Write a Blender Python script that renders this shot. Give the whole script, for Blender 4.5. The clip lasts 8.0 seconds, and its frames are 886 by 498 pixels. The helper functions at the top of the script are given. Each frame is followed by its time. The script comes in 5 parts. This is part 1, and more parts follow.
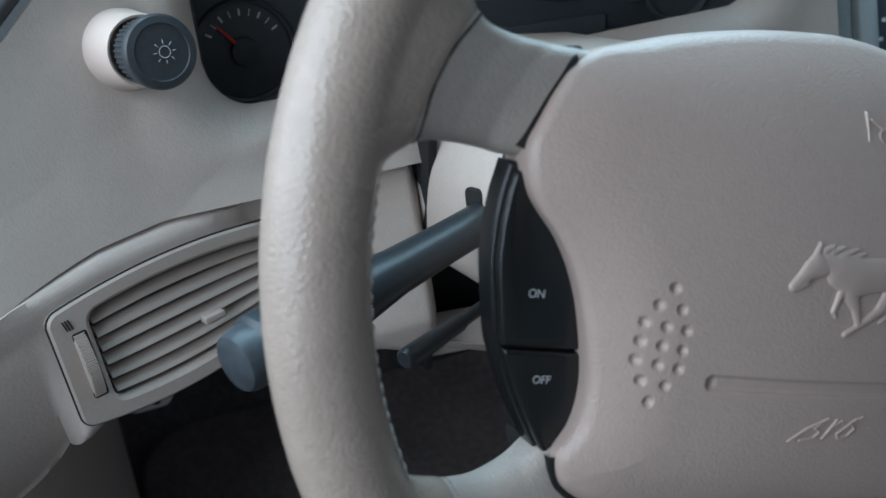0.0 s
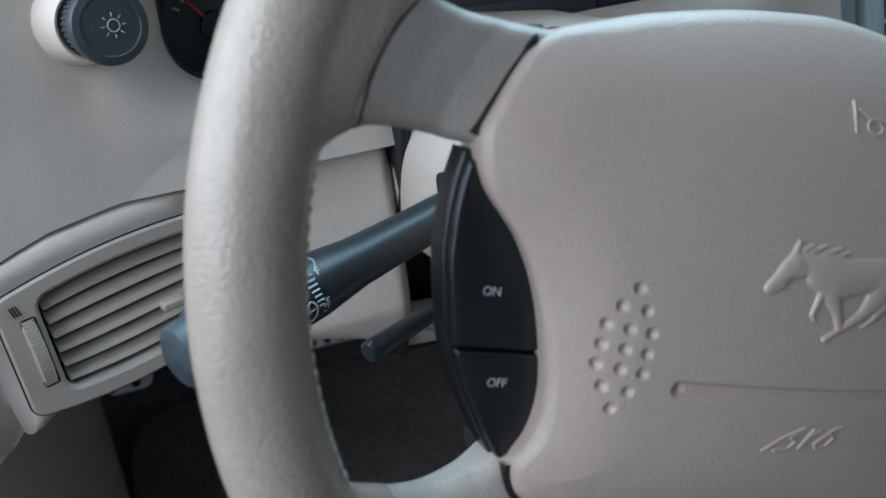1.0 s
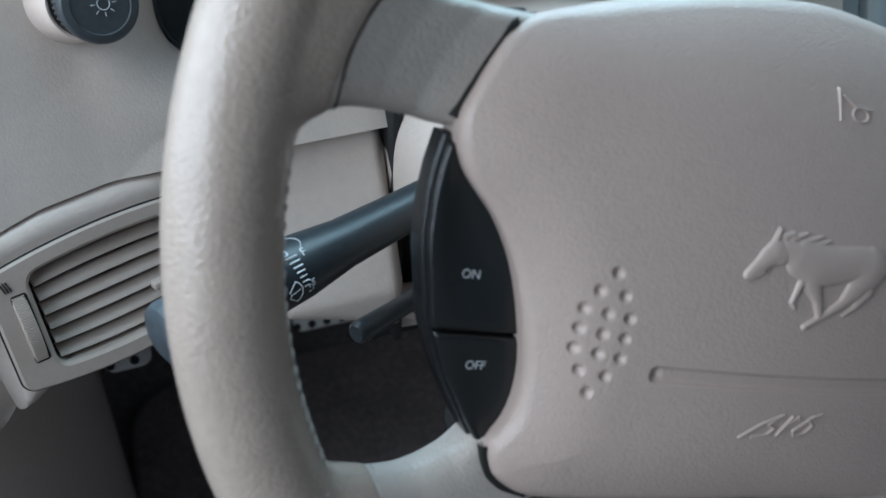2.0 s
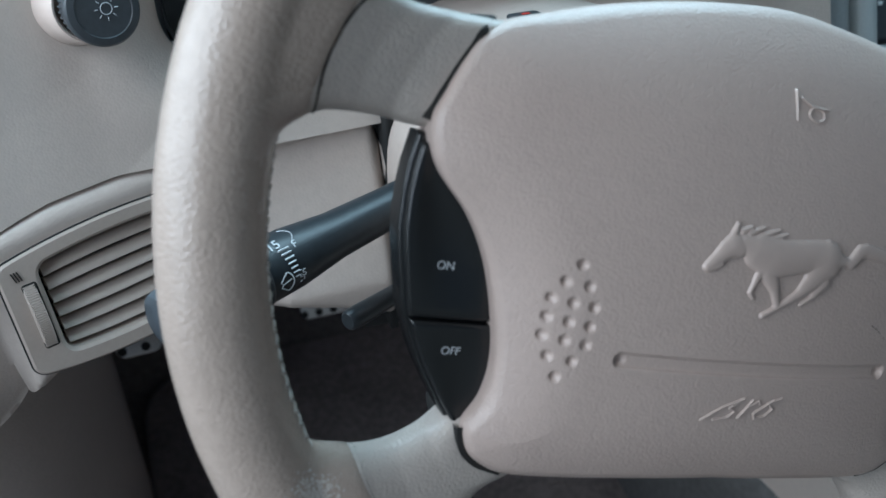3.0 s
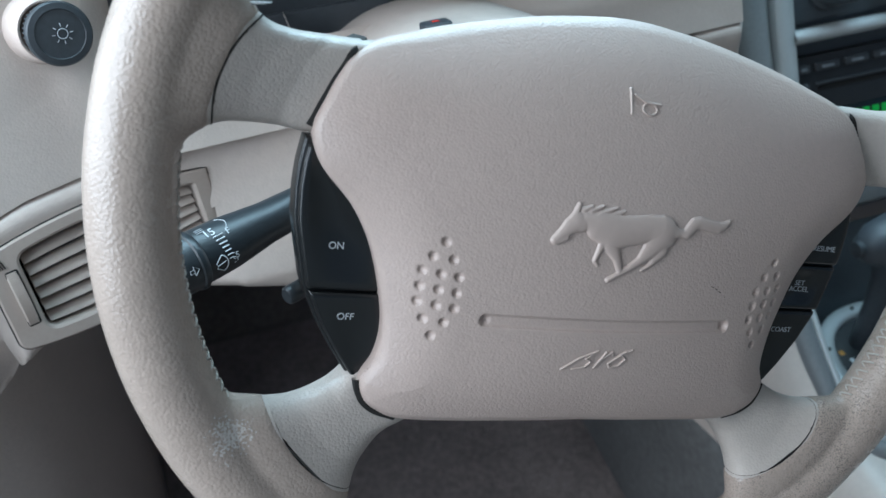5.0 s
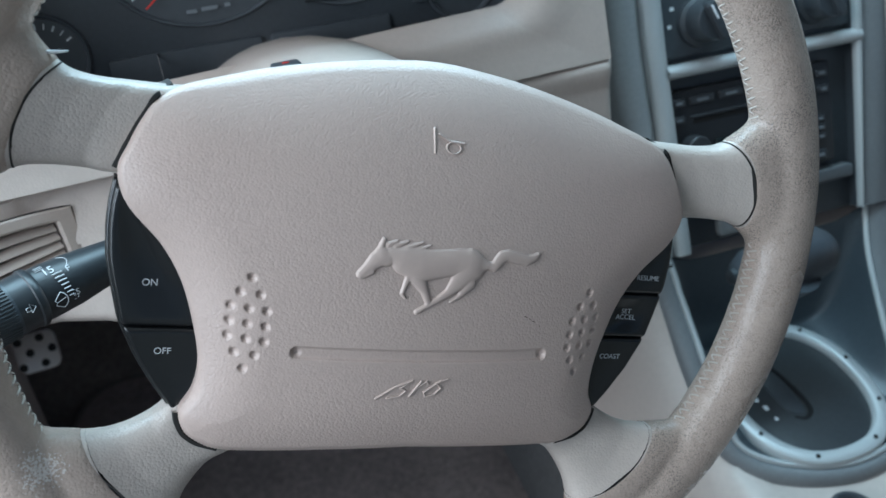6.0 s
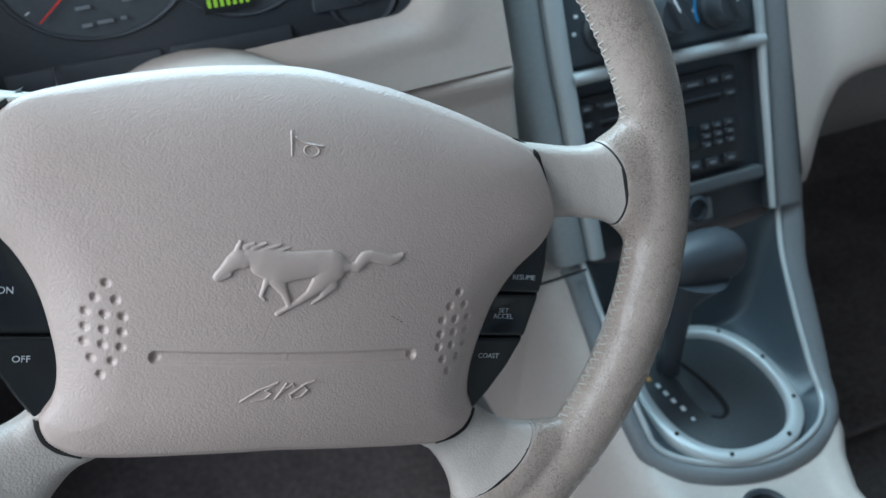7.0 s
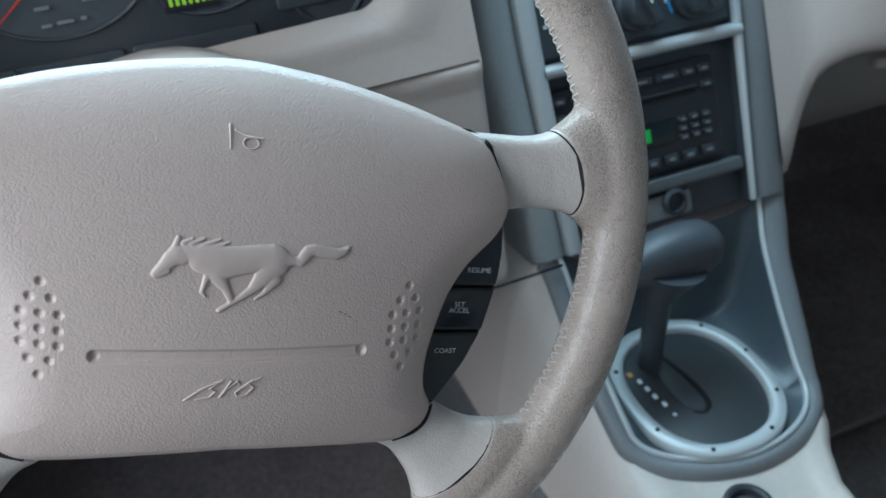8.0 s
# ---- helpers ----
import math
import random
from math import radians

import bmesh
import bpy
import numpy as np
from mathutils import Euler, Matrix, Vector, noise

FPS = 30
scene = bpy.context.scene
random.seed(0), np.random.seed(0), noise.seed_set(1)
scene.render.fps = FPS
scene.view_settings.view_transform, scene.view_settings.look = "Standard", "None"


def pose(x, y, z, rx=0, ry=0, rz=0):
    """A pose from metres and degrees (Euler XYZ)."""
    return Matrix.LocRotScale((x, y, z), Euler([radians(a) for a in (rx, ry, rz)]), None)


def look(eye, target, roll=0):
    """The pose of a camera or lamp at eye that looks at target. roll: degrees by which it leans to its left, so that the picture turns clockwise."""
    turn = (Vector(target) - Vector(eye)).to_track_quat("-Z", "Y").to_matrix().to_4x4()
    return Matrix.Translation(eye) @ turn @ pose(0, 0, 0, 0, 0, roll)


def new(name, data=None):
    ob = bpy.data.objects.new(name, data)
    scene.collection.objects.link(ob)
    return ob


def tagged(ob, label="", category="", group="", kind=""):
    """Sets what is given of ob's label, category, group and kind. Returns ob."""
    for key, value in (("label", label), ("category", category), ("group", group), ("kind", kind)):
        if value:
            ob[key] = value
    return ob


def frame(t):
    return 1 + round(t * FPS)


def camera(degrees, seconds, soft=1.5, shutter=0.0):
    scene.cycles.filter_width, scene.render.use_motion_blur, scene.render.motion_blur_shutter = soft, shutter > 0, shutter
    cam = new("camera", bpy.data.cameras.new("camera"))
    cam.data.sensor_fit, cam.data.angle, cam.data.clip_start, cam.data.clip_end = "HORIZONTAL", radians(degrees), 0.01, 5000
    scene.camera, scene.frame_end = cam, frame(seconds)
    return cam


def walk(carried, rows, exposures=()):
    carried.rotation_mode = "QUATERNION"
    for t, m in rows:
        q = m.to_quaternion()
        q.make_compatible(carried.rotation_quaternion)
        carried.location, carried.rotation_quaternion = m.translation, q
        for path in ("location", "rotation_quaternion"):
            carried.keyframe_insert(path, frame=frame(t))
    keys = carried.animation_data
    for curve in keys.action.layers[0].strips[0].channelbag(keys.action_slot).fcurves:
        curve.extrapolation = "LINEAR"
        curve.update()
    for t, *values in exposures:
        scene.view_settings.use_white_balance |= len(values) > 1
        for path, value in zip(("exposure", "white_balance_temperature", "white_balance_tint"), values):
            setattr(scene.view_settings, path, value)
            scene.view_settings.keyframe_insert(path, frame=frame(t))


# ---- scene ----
cam = camera(52.0, 8.0)
# seconds, place in metres, yaw, pitch and roll in degrees
PATH = [
    (0, -0.22088, -0.17855, 0.83342, -22.962, -36.553, 1.528),
    (0.5, -0.20629, -0.17022, 0.82800, -22.462, -37.021, 1.562),
    (1, -0.19790, -0.16857, 0.82626, -22.198, -37.987, 1.924),
    (1.5, -0.19606, -0.16957, 0.82469, -21.907, -38.689, 2.437),
    (2, -0.19023, -0.17223, 0.82684, -21.494, -39.074, 2.300),
    (3.5, -0.18188, -0.19927, 0.84873, -19.516, -40.362, 1.035),
    (4, -0.18075, -0.21166, 0.85810, -19.221, -40.789, 0.595),
    (4.2, -0.17987, -0.21770, 0.86019, -19.110, -40.719, 0.499),
    (5.3, -0.13306, -0.25412, 0.88154, -17.749, -41.204, -1.964),
    (5.5, -0.12094, -0.26021, 0.88413, -18.168, -40.722, -1.554),
    (6, -0.09422, -0.27435, 0.88499, -20.057, -39.343, -0.937),
    (6.5, -0.07098, -0.28922, 0.88178, -21.287, -38.682, -1.141),
    (7, -0.05433, -0.29760, 0.88116, -22.083, -38.272, -1.000),
    (7.5, -0.03940, -0.30273, 0.87586, -22.575, -37.912, -1.271),
    (8, -0.03044, -0.30460, 0.87230, -21.461, -38.015, -2.422),
]
walk(cam, [(t, pose(x, y, z, 90 + pitch, 0, yaw) @ pose(0, 0, 0, 0, 0, roll)) for t, x, y, z, yaw, pitch, roll in PATH],
     exposures=[(0.0, -0.74, 5450, 2), (2.0, -0.52, 5450, 2), (3.5, -0.42, 5450, 2), (4.2, -0.25, 5450, 2), (5.5, -0.03, 5450, 2), (6.5, 0.03, 5450, 2), (8.0, 0.05, 5450, 2)])

# ---- focus of the lens, light ----
cam.data.dof.use_dof = True
cam.data.dof.focus_distance = 0.385
cam.data.dof.aperture_fstop = 12.0

world = bpy.data.worlds.new("overcast_sky")
scene.world = world
world.use_nodes = True
wn = world.node_tree.nodes
sky = wn.new("ShaderNodeTexSky")
sky.sky_type = "NISHITA"
sky.sun_disc = False
sky.sun_elevation = radians(45)
sky.sun_rotation = radians(-100)
sky.air_density, sky.dust_density, sky.ozone_density = 1.0, 3.0, 1.0
wn["Background"].inputs["Strength"].default_value = 0.075
world.node_tree.links.new(sky.outputs["Color"], wn["Background"].inputs["Color"])

sun = new("sun", bpy.data.lights.new("sun", "SUN"))
sun.data.energy = 0.4
sun.data.angle = radians(14)
sun.data.color = (1.0, 0.96, 0.92)
sun.matrix_world = look((-3.3, -0.6, 3.9), (0, 0, 0.6))


def opening_light(name, eye, target, width, height, power, colour):
    """The sky's light in the opening of a window."""
    lamp = new(name, bpy.data.lights.new(name, "AREA"))
    lamp.data.shape = "RECTANGLE"
    lamp.data.size, lamp.data.size_y, lamp.data.energy = width, height, power
    lamp.data.color = colour
    lamp.matrix_world = look(eye, target)


opening_light("windscreen_light", (0.08, 0.47, 1.09), (0.08, 0.13, 0.50), 0.95, 0.60, 21.0, (0.72, 0.93, 1.0))
opening_light("door_opening_light", (-0.64, 0.0, 0.92), (-0.02, 0.0, 0.66), 0.80, 0.50, 8.6, (0.97, 0.98, 1.0))


# ---- materials ----
def material(name, colour, rough=0.5, metal=0.0, grain=0.0, depth=0.0002, cells=False, vary=0.06, big=9.0,
             spots=None, emit=None, coat=0.0, spec=0.5, rough_vary=0.0, pores=None, scuff=None):
    """A node material: colour varied at two scales, fine relief of `grain` cells per metre."""
    m = bpy.data.materials.new(name)
    m.use_nodes = True
    nt = m.node_tree
    n, link = nt.nodes, nt.links.new
    b = n["Principled BSDF"]
    b.inputs["Roughness"].default_value = rough
    b.inputs["Metallic"].default_value = metal
    b.inputs["Coat Weight"].default_value = coat
    b.inputs["Specular IOR Level"].default_value = spec
    co = n.new("ShaderNodeTexCoord")
    large = n.new("ShaderNodeTexNoise")
    large.inputs["Scale"].default_value = big
    large.inputs["Detail"].default_value = 5.0
    link(co.outputs["Object"], large.inputs["Vector"])
    small = n.new("ShaderNodeTexNoise")
    small.inputs["Scale"].default_value = max(grain * 0.35, 120.0)
    small.inputs["Detail"].default_value = 3.0
    link(co.outputs["Object"], small.inputs["Vector"])
    mix = n.new("ShaderNodeMath")
    mix.operation = "ADD"
    link(large.outputs["Fac"], mix.inputs[0])
    link(small.outputs["Fac"], mix.inputs[1])
    ramp = n.new("ShaderNodeMapRange")
    ramp.inputs["From Min"].default_value, ramp.inputs["From Max"].default_value = 0.7, 1.3
    ramp.inputs["To Min"].default_value, ramp.inputs["To Max"].default_value = 1.0 - vary, 1.0 + vary
    link(mix.outputs[0], ramp.inputs["Value"])
    tint = n.new("ShaderNodeVectorMath")
    tint.operation = "SCALE"
    tint.inputs[0].default_value = colour
    link(ramp.outputs["Result"], tint.inputs["Scale"])
    link(tint.outputs["Vector"], b.inputs["Base Color"])
    if spots:  # worn patches with a colour of their own
        where = n.new("ShaderNodeTexNoise")
        where.inputs["Scale"].default_value = spots[1]
        where.inputs["Detail"].default_value = 6.0
        where.inputs["Roughness"].default_value = 0.65
        link(co.outputs["Object"], where.inputs["Vector"])
        step = n.new("ShaderNodeMapRange")
        step.inputs["From Min"].default_value, step.inputs["From Max"].default_value = spots[2], spots[2] + 0.12
        link(where.outputs["Fac"], step.inputs["Value"])
        worn = n.new("ShaderNodeMix")
        worn.data_type = "RGBA"
        link(step.outputs["Result"], worn.inputs["Factor"])
        link(tint.outputs["Vector"], worn.inputs["A"])
        worn.inputs["B"].default_value = (*spots[0], 1)
        link(worn.outputs["Result"], b.inputs["Base Color"])
    if pores:  # fine dark cracks and pores of worn leather: colour, cells per metre, width, how much
        net = n.new("ShaderNodeTexNoise")
        net.inputs["Scale"].default_value = pores[1]
        net.inputs["Detail"].default_value = 2.5
        net.inputs["Roughness"].default_value = 0.6
        net.inputs["Distortion"].default_value = 0.6
        link(co.outputs["Object"], net.inputs["Vector"])
        thin = n.new("ShaderNodeMapRange")
        thin.inputs["From Min"].default_value, thin.inputs["From Max"].default_value = pores[2] - 0.06, pores[2]
        thin.inputs["To Min"].default_value, thin.inputs["To Max"].default_value = 1.0, 0.0
        link(net.outputs["Fac"], thin.inputs["Value"])
        patch = n.new("ShaderNodeTexNoise")
        patch.inputs["Scale"].default_value = 45.0
        patch.inputs["Detail"].default_value = 7.0
        patch.inputs["Roughness"].default_value = 0.75
        link(co.outputs["Object"], patch.inputs["Vector"])
        some = n.new("ShaderNodeMapRange")
        some.inputs["From Min"].default_value, some.inputs["From Max"].default_value = 0.36, 0.60
        some.inputs["To Max"].default_value = pores[3]
        link(patch.outputs["Fac"], some.inputs["Value"])
        axes = n.new("ShaderNodeSeparateXYZ")  # more worn where the right hand holds it
        link(co.outputs["Object"], axes.inputs["Vector"])
        held = n.new("ShaderNodeMapRange")
        held.inputs["From Min"].default_value, held.inputs["From Max"].default_value = -0.02, 0.11
        held.inputs["To Min"].default_value = 0.22
        link(axes.outputs["X"], held.inputs["Value"])
        grip = n.new("ShaderNodeMath")
        grip.operation = "MULTIPLY"
        link(some.outputs["Result"], grip.inputs[0])
        link(held.outputs["Result"], grip.inputs[1])
        both = n.new("ShaderNodeMath")
        both.operation = "MULTIPLY"
        link(thin.outputs["Result"], both.inputs[0])
        link(grip.outputs[0], both.inputs[1])
        dirt = n.new("ShaderNodeMix")
        dirt.data_type = "RGBA"
        link(both.outputs[0], dirt.inputs["Factor"])
        link(b.inputs["Base Color"].links[0].from_socket, dirt.inputs["A"])
        dirt.inputs["B"].default_value = (*pores[0], 1)
        link(dirt.outputs["Result"], b.inputs["Base Color"])
    if scuff:  # one rubbed place: where, how wide, colour
        near = n.new("ShaderNodeVectorMath")
        near.operation = "DISTANCE"
        near.inputs[1].default_value = scuff[0]
        link(co.outputs["Object"], near.inputs[0])
        fade = n.new("ShaderNodeMapRange")
        fade.inputs["From Min"].default_value, fade.inputs["From Max"].default_value = 0.0, scuff[1]
        fade.inputs["To Min"].default_value, fade.inputs["To Max"].default_value = 0.60, 0.0
        link(near.outputs["Value"], fade.inputs["Value"])
        rub = n.new("ShaderNodeTexNoise")
        rub.inputs["Scale"].default_value = 900.0
        rub.inputs["Detail"].default_value = 5.0
        link(co.outputs["Object"], rub.inputs["Vector"])
        total = n.new("ShaderNodeMath")
        link(fade.outputs["Result"], total.inputs[0])
        link(rub.outputs["Fac"], total.inputs[1])
        bare = n.new("ShaderNodeMapRange")
        bare.inputs["From Min"].default_value, bare.inputs["From Max"].default_value = 0.93, 1.0
        link(total.outputs[0], bare.inputs["Value"])
        pale = n.new("ShaderNodeMix")
        pale.data_type = "RGBA"
        soft = n.new("ShaderNodeMath")
        soft.operation = "MULTIPLY"
        link(bare.outputs["Result"], soft.inputs[0])
        soft.inputs[1].default_value = 0.75
        link(soft.outputs[0], pale.inputs["Factor"])
        link(b.inputs["Base Color"].links[0].from_socket, pale.inputs["A"])
        pale.inputs["B"].default_value = (*scuff[2], 1)
        link(pale.outputs["Result"], b.inputs["Base Color"])
    if rough_vary:
        rr = n.new("ShaderNodeMapRange")
        rr.inputs["From Min"].default_value, rr.inputs["From Max"].default_value = 0.35, 0.65
        rr.inputs["To Min"].default_value, rr.inputs["To Max"].default_value = rough - rough_vary, rough + rough_vary
        link(large.outputs["Fac"], rr.inputs["Value"])
        link(rr.outputs["Result"], b.inputs["Roughness"])
    if grain:
        if cells:
            # rounded pebbles of uneven size with creases between them
            tex = n.new("ShaderNodeTexVoronoi")
            tex.feature = "SMOOTH_F1"
            tex.inputs["Scale"].default_value = grain
            tex.inputs["Smoothness"].default_value = 0.25
            warp = n.new("ShaderNodeTexNoise")
            warp.inputs["Scale"].default_value = grain * 0.6
            warp.inputs["Detail"].default_value = 3.0
            link(co.outputs["Object"], warp.inputs["Vector"])
            add = n.new("ShaderNodeMixRGB")
            add.blend_type = "ADD"
            add.inputs["Fac"].default_value = 0.45 / grain
            link(co.outputs["Object"], add.inputs["Color1"])
            link(warp.outputs["Color"], add.inputs["Color2"])
            link(add.outputs["Color"], tex.inputs["Vector"])
            crease = n.new("ShaderNodeMath")
            crease.operation = "POWER"
            crease.inputs[1].default_value = 1.4
            link(tex.outputs["Distance"], crease.inputs[0])
            blend = n.new("ShaderNodeMath")
            blend.operation = "MULTIPLY_ADD"
            blend.inputs[1].default_value = -1.6
            link(crease.outputs[0], blend.inputs[0])
            part_noise = n.new("ShaderNodeMath")
            part_noise.operation = "MULTIPLY"
            part_noise.inputs[1].default_value = 0.45
            link(warp.outputs["Fac"], part_noise.inputs[0])
            link(part_noise.outputs[0], blend.inputs[2])
            height = blend.outputs[0]
        else:
            tex = n.new("ShaderNodeTexNoise")
            tex.inputs["Scale"].default_value = grain
            tex.inputs["Detail"].default_value = 4.0
            link(co.outputs["Object"], tex.inputs["Vector"])
            height = tex.outputs["Fac"]
        if pores:  # the cracks of the worn leather are sunk
            sunk = n.new("ShaderNodeMath")
            sunk.operation = "MULTIPLY_ADD"
            sunk.inputs[1].default_value = -1.0
            link(both.outputs[0], sunk.inputs[0])
            link(height, sunk.inputs[2])
            height = sunk.outputs[0]
        bump = n.new("ShaderNodeBump")
        bump.inputs["Distance"].default_value = depth
        bump.inputs["Strength"].default_value = 1.0
        link(height, bump.inputs["Height"])
        link(bump.outputs["Normal"], b.inputs["Normal"])
    if emit:
        b.inputs["Emission Color"].default_value = (*emit[0], 1)
        b.inputs["Emission Strength"].default_value = emit[1]
    return m


BEIGE = (0.455, 0.366, 0.324)
pad_skin = material("pad_vinyl", BEIGE, 0.41, grain=950, depth=0.00009, cells=True, vary=0.04, big=14)
emblem_skin = material("moulded_vinyl", BEIGE, 0.40, grain=900, depth=0.00003, vary=0.03)
spoke_skin = material("spoke_vinyl", (0.462, 0.412, 0.372), 0.36, grain=950, depth=0.0001, cells=True, vary=0.05, big=20)
rim_leather = material("worn_rim_leather", (0.378, 0.310, 0.264), 0.23, grain=820, depth=0.00012, cells=True, vary=0.06,
                       big=16, rough_vary=0.08, pores=((0.11, 0.096, 0.085), 1500, 0.476, 0.68),
                       scuff=((-0.1400, -0.0945, 0.0130), 0.021, (0.62, 0.59, 0.56)))
thread = material("pale_thread", (0.43, 0.39, 0.35), 0.8, grain=2500, depth=0.0001)
seam_dark = material("dark_seam", (0.012, 0.011, 0.010), 0.9, vary=0.2)
dash_skin = material("dash_plastic", (0.465, 0.400, 0.355), 0.46, grain=800, depth=0.00006, cells=True, vary=0.04, big=8)
dash_lower = material("lower_dash_plastic", (0.472, 0.408, 0.364), 0.46, grain=620, depth=0.00007, cells=True, vary=0.05, big=10)
vent_plastic = material("vent_plastic", (0.400, 0.338, 0.294), 0.42, grain=1200, depth=0.00004, vary=0.04)
cup_plastic = material("pink_beige_cup", (0.52, 0.43, 0.38), 0.42, grain=1200, depth=0.00004, vary=0.03)
black_plastic = material("black_button_plastic", (0.011, 0.012, 0.013), 0.24, grain=1500, depth=0.00003, vary=0.15)
# black base colour stands in for the shade inside gaps and recesses
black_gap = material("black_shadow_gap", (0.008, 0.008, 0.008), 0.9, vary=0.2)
stalk_black = material("satin_black_stalk", (0.022, 0.026, 0.030), 0.36, grain=900, depth=0.00003, vary=0.2,
                       spots=((0.06, 0.06, 0.06), 500.0, 0.70))
stalk_end = material("scuffed_grey_end", (0.038, 0.047, 0.056), 0.42, grain=500, depth=0.00008, vary=0.35, big=60)
knob_black = material("dark_knob_plastic", (0.035, 0.040, 0.046), 0.45, grain=900, depth=0.00004, vary=0.2)
print_white = material("white_print", (0.72, 0.74, 0.76), 0.6, vary=0.02)
key_print = material("key_print", (0.50, 0.52, 0.54), 0.6, vary=0.03)
print_dim = material("faded_print", (0.17, 0.185, 0.20), 0.6, vary=0.05)
print_amber = material("amber_print", (0.55, 0.28, 0.06), 0.6, vary=0.02)
cluster_face = material("cluster_face", (0.042, 0.047, 0.054), 0.45, grain=900, depth=0.00003, vary=0.12)
dial_face = material("dial_face", (0.052, 0.058, 0.066), 0.5, vary=0.1)
needle_red = material("red_needle", (0.55, 0.03, 0.02), 0.45, vary=0.05)
green_digit = material("green_display", (0.10, 0.30, 0.02), 0.5, emit=((0.42, 0.62, 0.03), 0.42))
green_lcd = material("green_lcd", (0.02, 0.20, 0.03), 0.5, emit=((0.04, 0.55, 0.05), 0.22))
stack_grey = material("stack_dark_grey", (0.045, 0.052, 0.060), 0.42, grain=900, depth=0.00004, vary=0.10)
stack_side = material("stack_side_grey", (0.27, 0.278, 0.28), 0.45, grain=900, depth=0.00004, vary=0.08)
ramp_grey = material("console_slate_plastic", (0.055, 0.068, 0.080), 0.36, grain=800, depth=0.00004, vary=0.12)
silver = material("satin_silver_paint", (0.47, 0.49, 0.49), 0.40, metal=0.2, grain=2500, depth=0.00001, vary=0.05)
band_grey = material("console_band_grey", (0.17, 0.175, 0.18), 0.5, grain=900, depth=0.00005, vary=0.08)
plate_black = material("selector_plate", (0.030, 0.033, 0.036), 0.4, grain=900, depth=0.00004, vary=0.2)
lever_grey = material("selector_grip", (0.055, 0.062, 0.072), 0.45, grain=700, depth=0.00006, vary=0.12)
radio_black = material("radio_black", (0.014, 0.015, 0.017), 0.42, grain=900, depth=0.00003, vary=0.15)
button_grey = material("radio_button", (0.030, 0.032, 0.036), 0.45, vary=0.12)
side_carpet = material("grey_carpet", (0.130, 0.128, 0.128), 0.95, grain=420, depth=0.0015, vary=0.2, big=9, spec=0.1)
carpet = material("dark_carpet", (0.160, 0.140, 0.131), 0.95, grain=420, depth=0.0025, vary=0.30, big=7, spec=0.1)
mat_pile = material("floor_mat_pile", (0.235, 0.200, 0.188), 0.95, grain=380, depth=0.0022, vary=0.28, big=12, spec=0.1)
mat_edge = material("floor_mat_binding", (0.150, 0.128, 0.120), 0.8, grain=900, depth=0.0002, vary=0.2)
pedal_metal = material("brushed_pedal_metal", (0.62, 0.59, 0.57), 0.38, metal=0.6, grain=900, depth=0.00005, vary=0.06)
rubber = material("black_rubber", (0.015, 0.015, 0.016), 0.75, vary=0.2)
# beige trim, base colour darkened for the shade under the dashboard
shaded_trim = material("shaded_lower_trim", (0.20, 0.18, 0.165), 0.55, grain=600, depth=0.00012, vary=0.08)
headliner = material("headliner_cloth", (0.42, 0.40, 0.37), 0.95, grain=600, depth=0.0004, vary=0.05)
seat_cloth = material("seat_leather", (0.40, 0.35, 0.31), 0.5, grain=400, depth=0.0003, cells=True, vary=0.08)


# ---- building helpers ----
def finish(ob, mat, angle=38):
    me = ob.data
    me.materials.append(mat)
    bm = bmesh.new()
    bm.from_mesh(me)
    bmesh.ops.recalc_face_normals(bm, faces=bm.faces)
    for f in bm.faces:
        f.smooth = True
    lim = radians(angle)
    for e in bm.edges:
        e.smooth = not (e.is_manifold and e.calc_face_angle(0.0) > lim)
    bm.to_mesh(me)
    bm.free()
    return ob


def thing(name, label, category, group="", m=None):
    ob = new(name)
    ob.empty_display_size = 0.02
    tagged(ob, label, category, group)
    if m is not None:
        ob.matrix_basis = m
    return ob


def part(name, bm, mat, parent=None, label="", angle=38):
    """Link a bmesh, or (vertices, faces), as one mesh object under a thing or a part."""
    me = bpy.data.meshes.new(name)
    if isinstance(bm, tuple):
        me.from_pydata([tuple(v) for v in bm[0]], [], [tuple(f) for f in bm[1]])
    else:
        bm.to_mesh(me)
        bm.free()
    ob = new(name, me)
    finish(ob, mat, angle)
    if parent is not None:
        ob.parent = parent
    return tagged(ob, label)


def whole(name, bm, mat, label, category, group="", kind="", angle=38):
    return tagged(part(name, bm, mat, None, "", angle), label, category, group, kind)


def smooth_line(points, n, closed=False):
    """n points evenly spread on a Catmull-Rom curve through the given ones."""
    P = np.array(points, float)
    k = len(P)
    out = []
    spans = k if closed else k - 1
    for i in range(spans):
        if closed:
            p0, p1, p2, p3 = (P[(i + j - 1) % k] for j in range(4))
        else:
            p1, p2 = P[i], P[i + 1]
            p0 = P[i - 1] if i else 2 * p1 - p2
            p3 = P[i + 2] if i + 2 < k else 2 * p2 - p1
        for s in np.linspace(0, 1, 24, endpoint=False):
            out.append(0.5 * (2 * p1 + (p2 - p0) * s + (2 * p0 - 5 * p1 + 4 * p2 - p3) * s ** 2 + (3 * p1 - p0 - 3 * p2 + p3) * s ** 3))
    out.append(P[0] if closed else P[-1])
    out = np.array(out)
    d = np.r_[0, np.cumsum(np.linalg.norm(np.diff(out, axis=0), axis=1))]
    want = np.linspace(0, d[-1], n, endpoint=not closed)
    return np.stack([np.interp(want, d, out[:, c]) for c in range(out.shape[1])], 1)


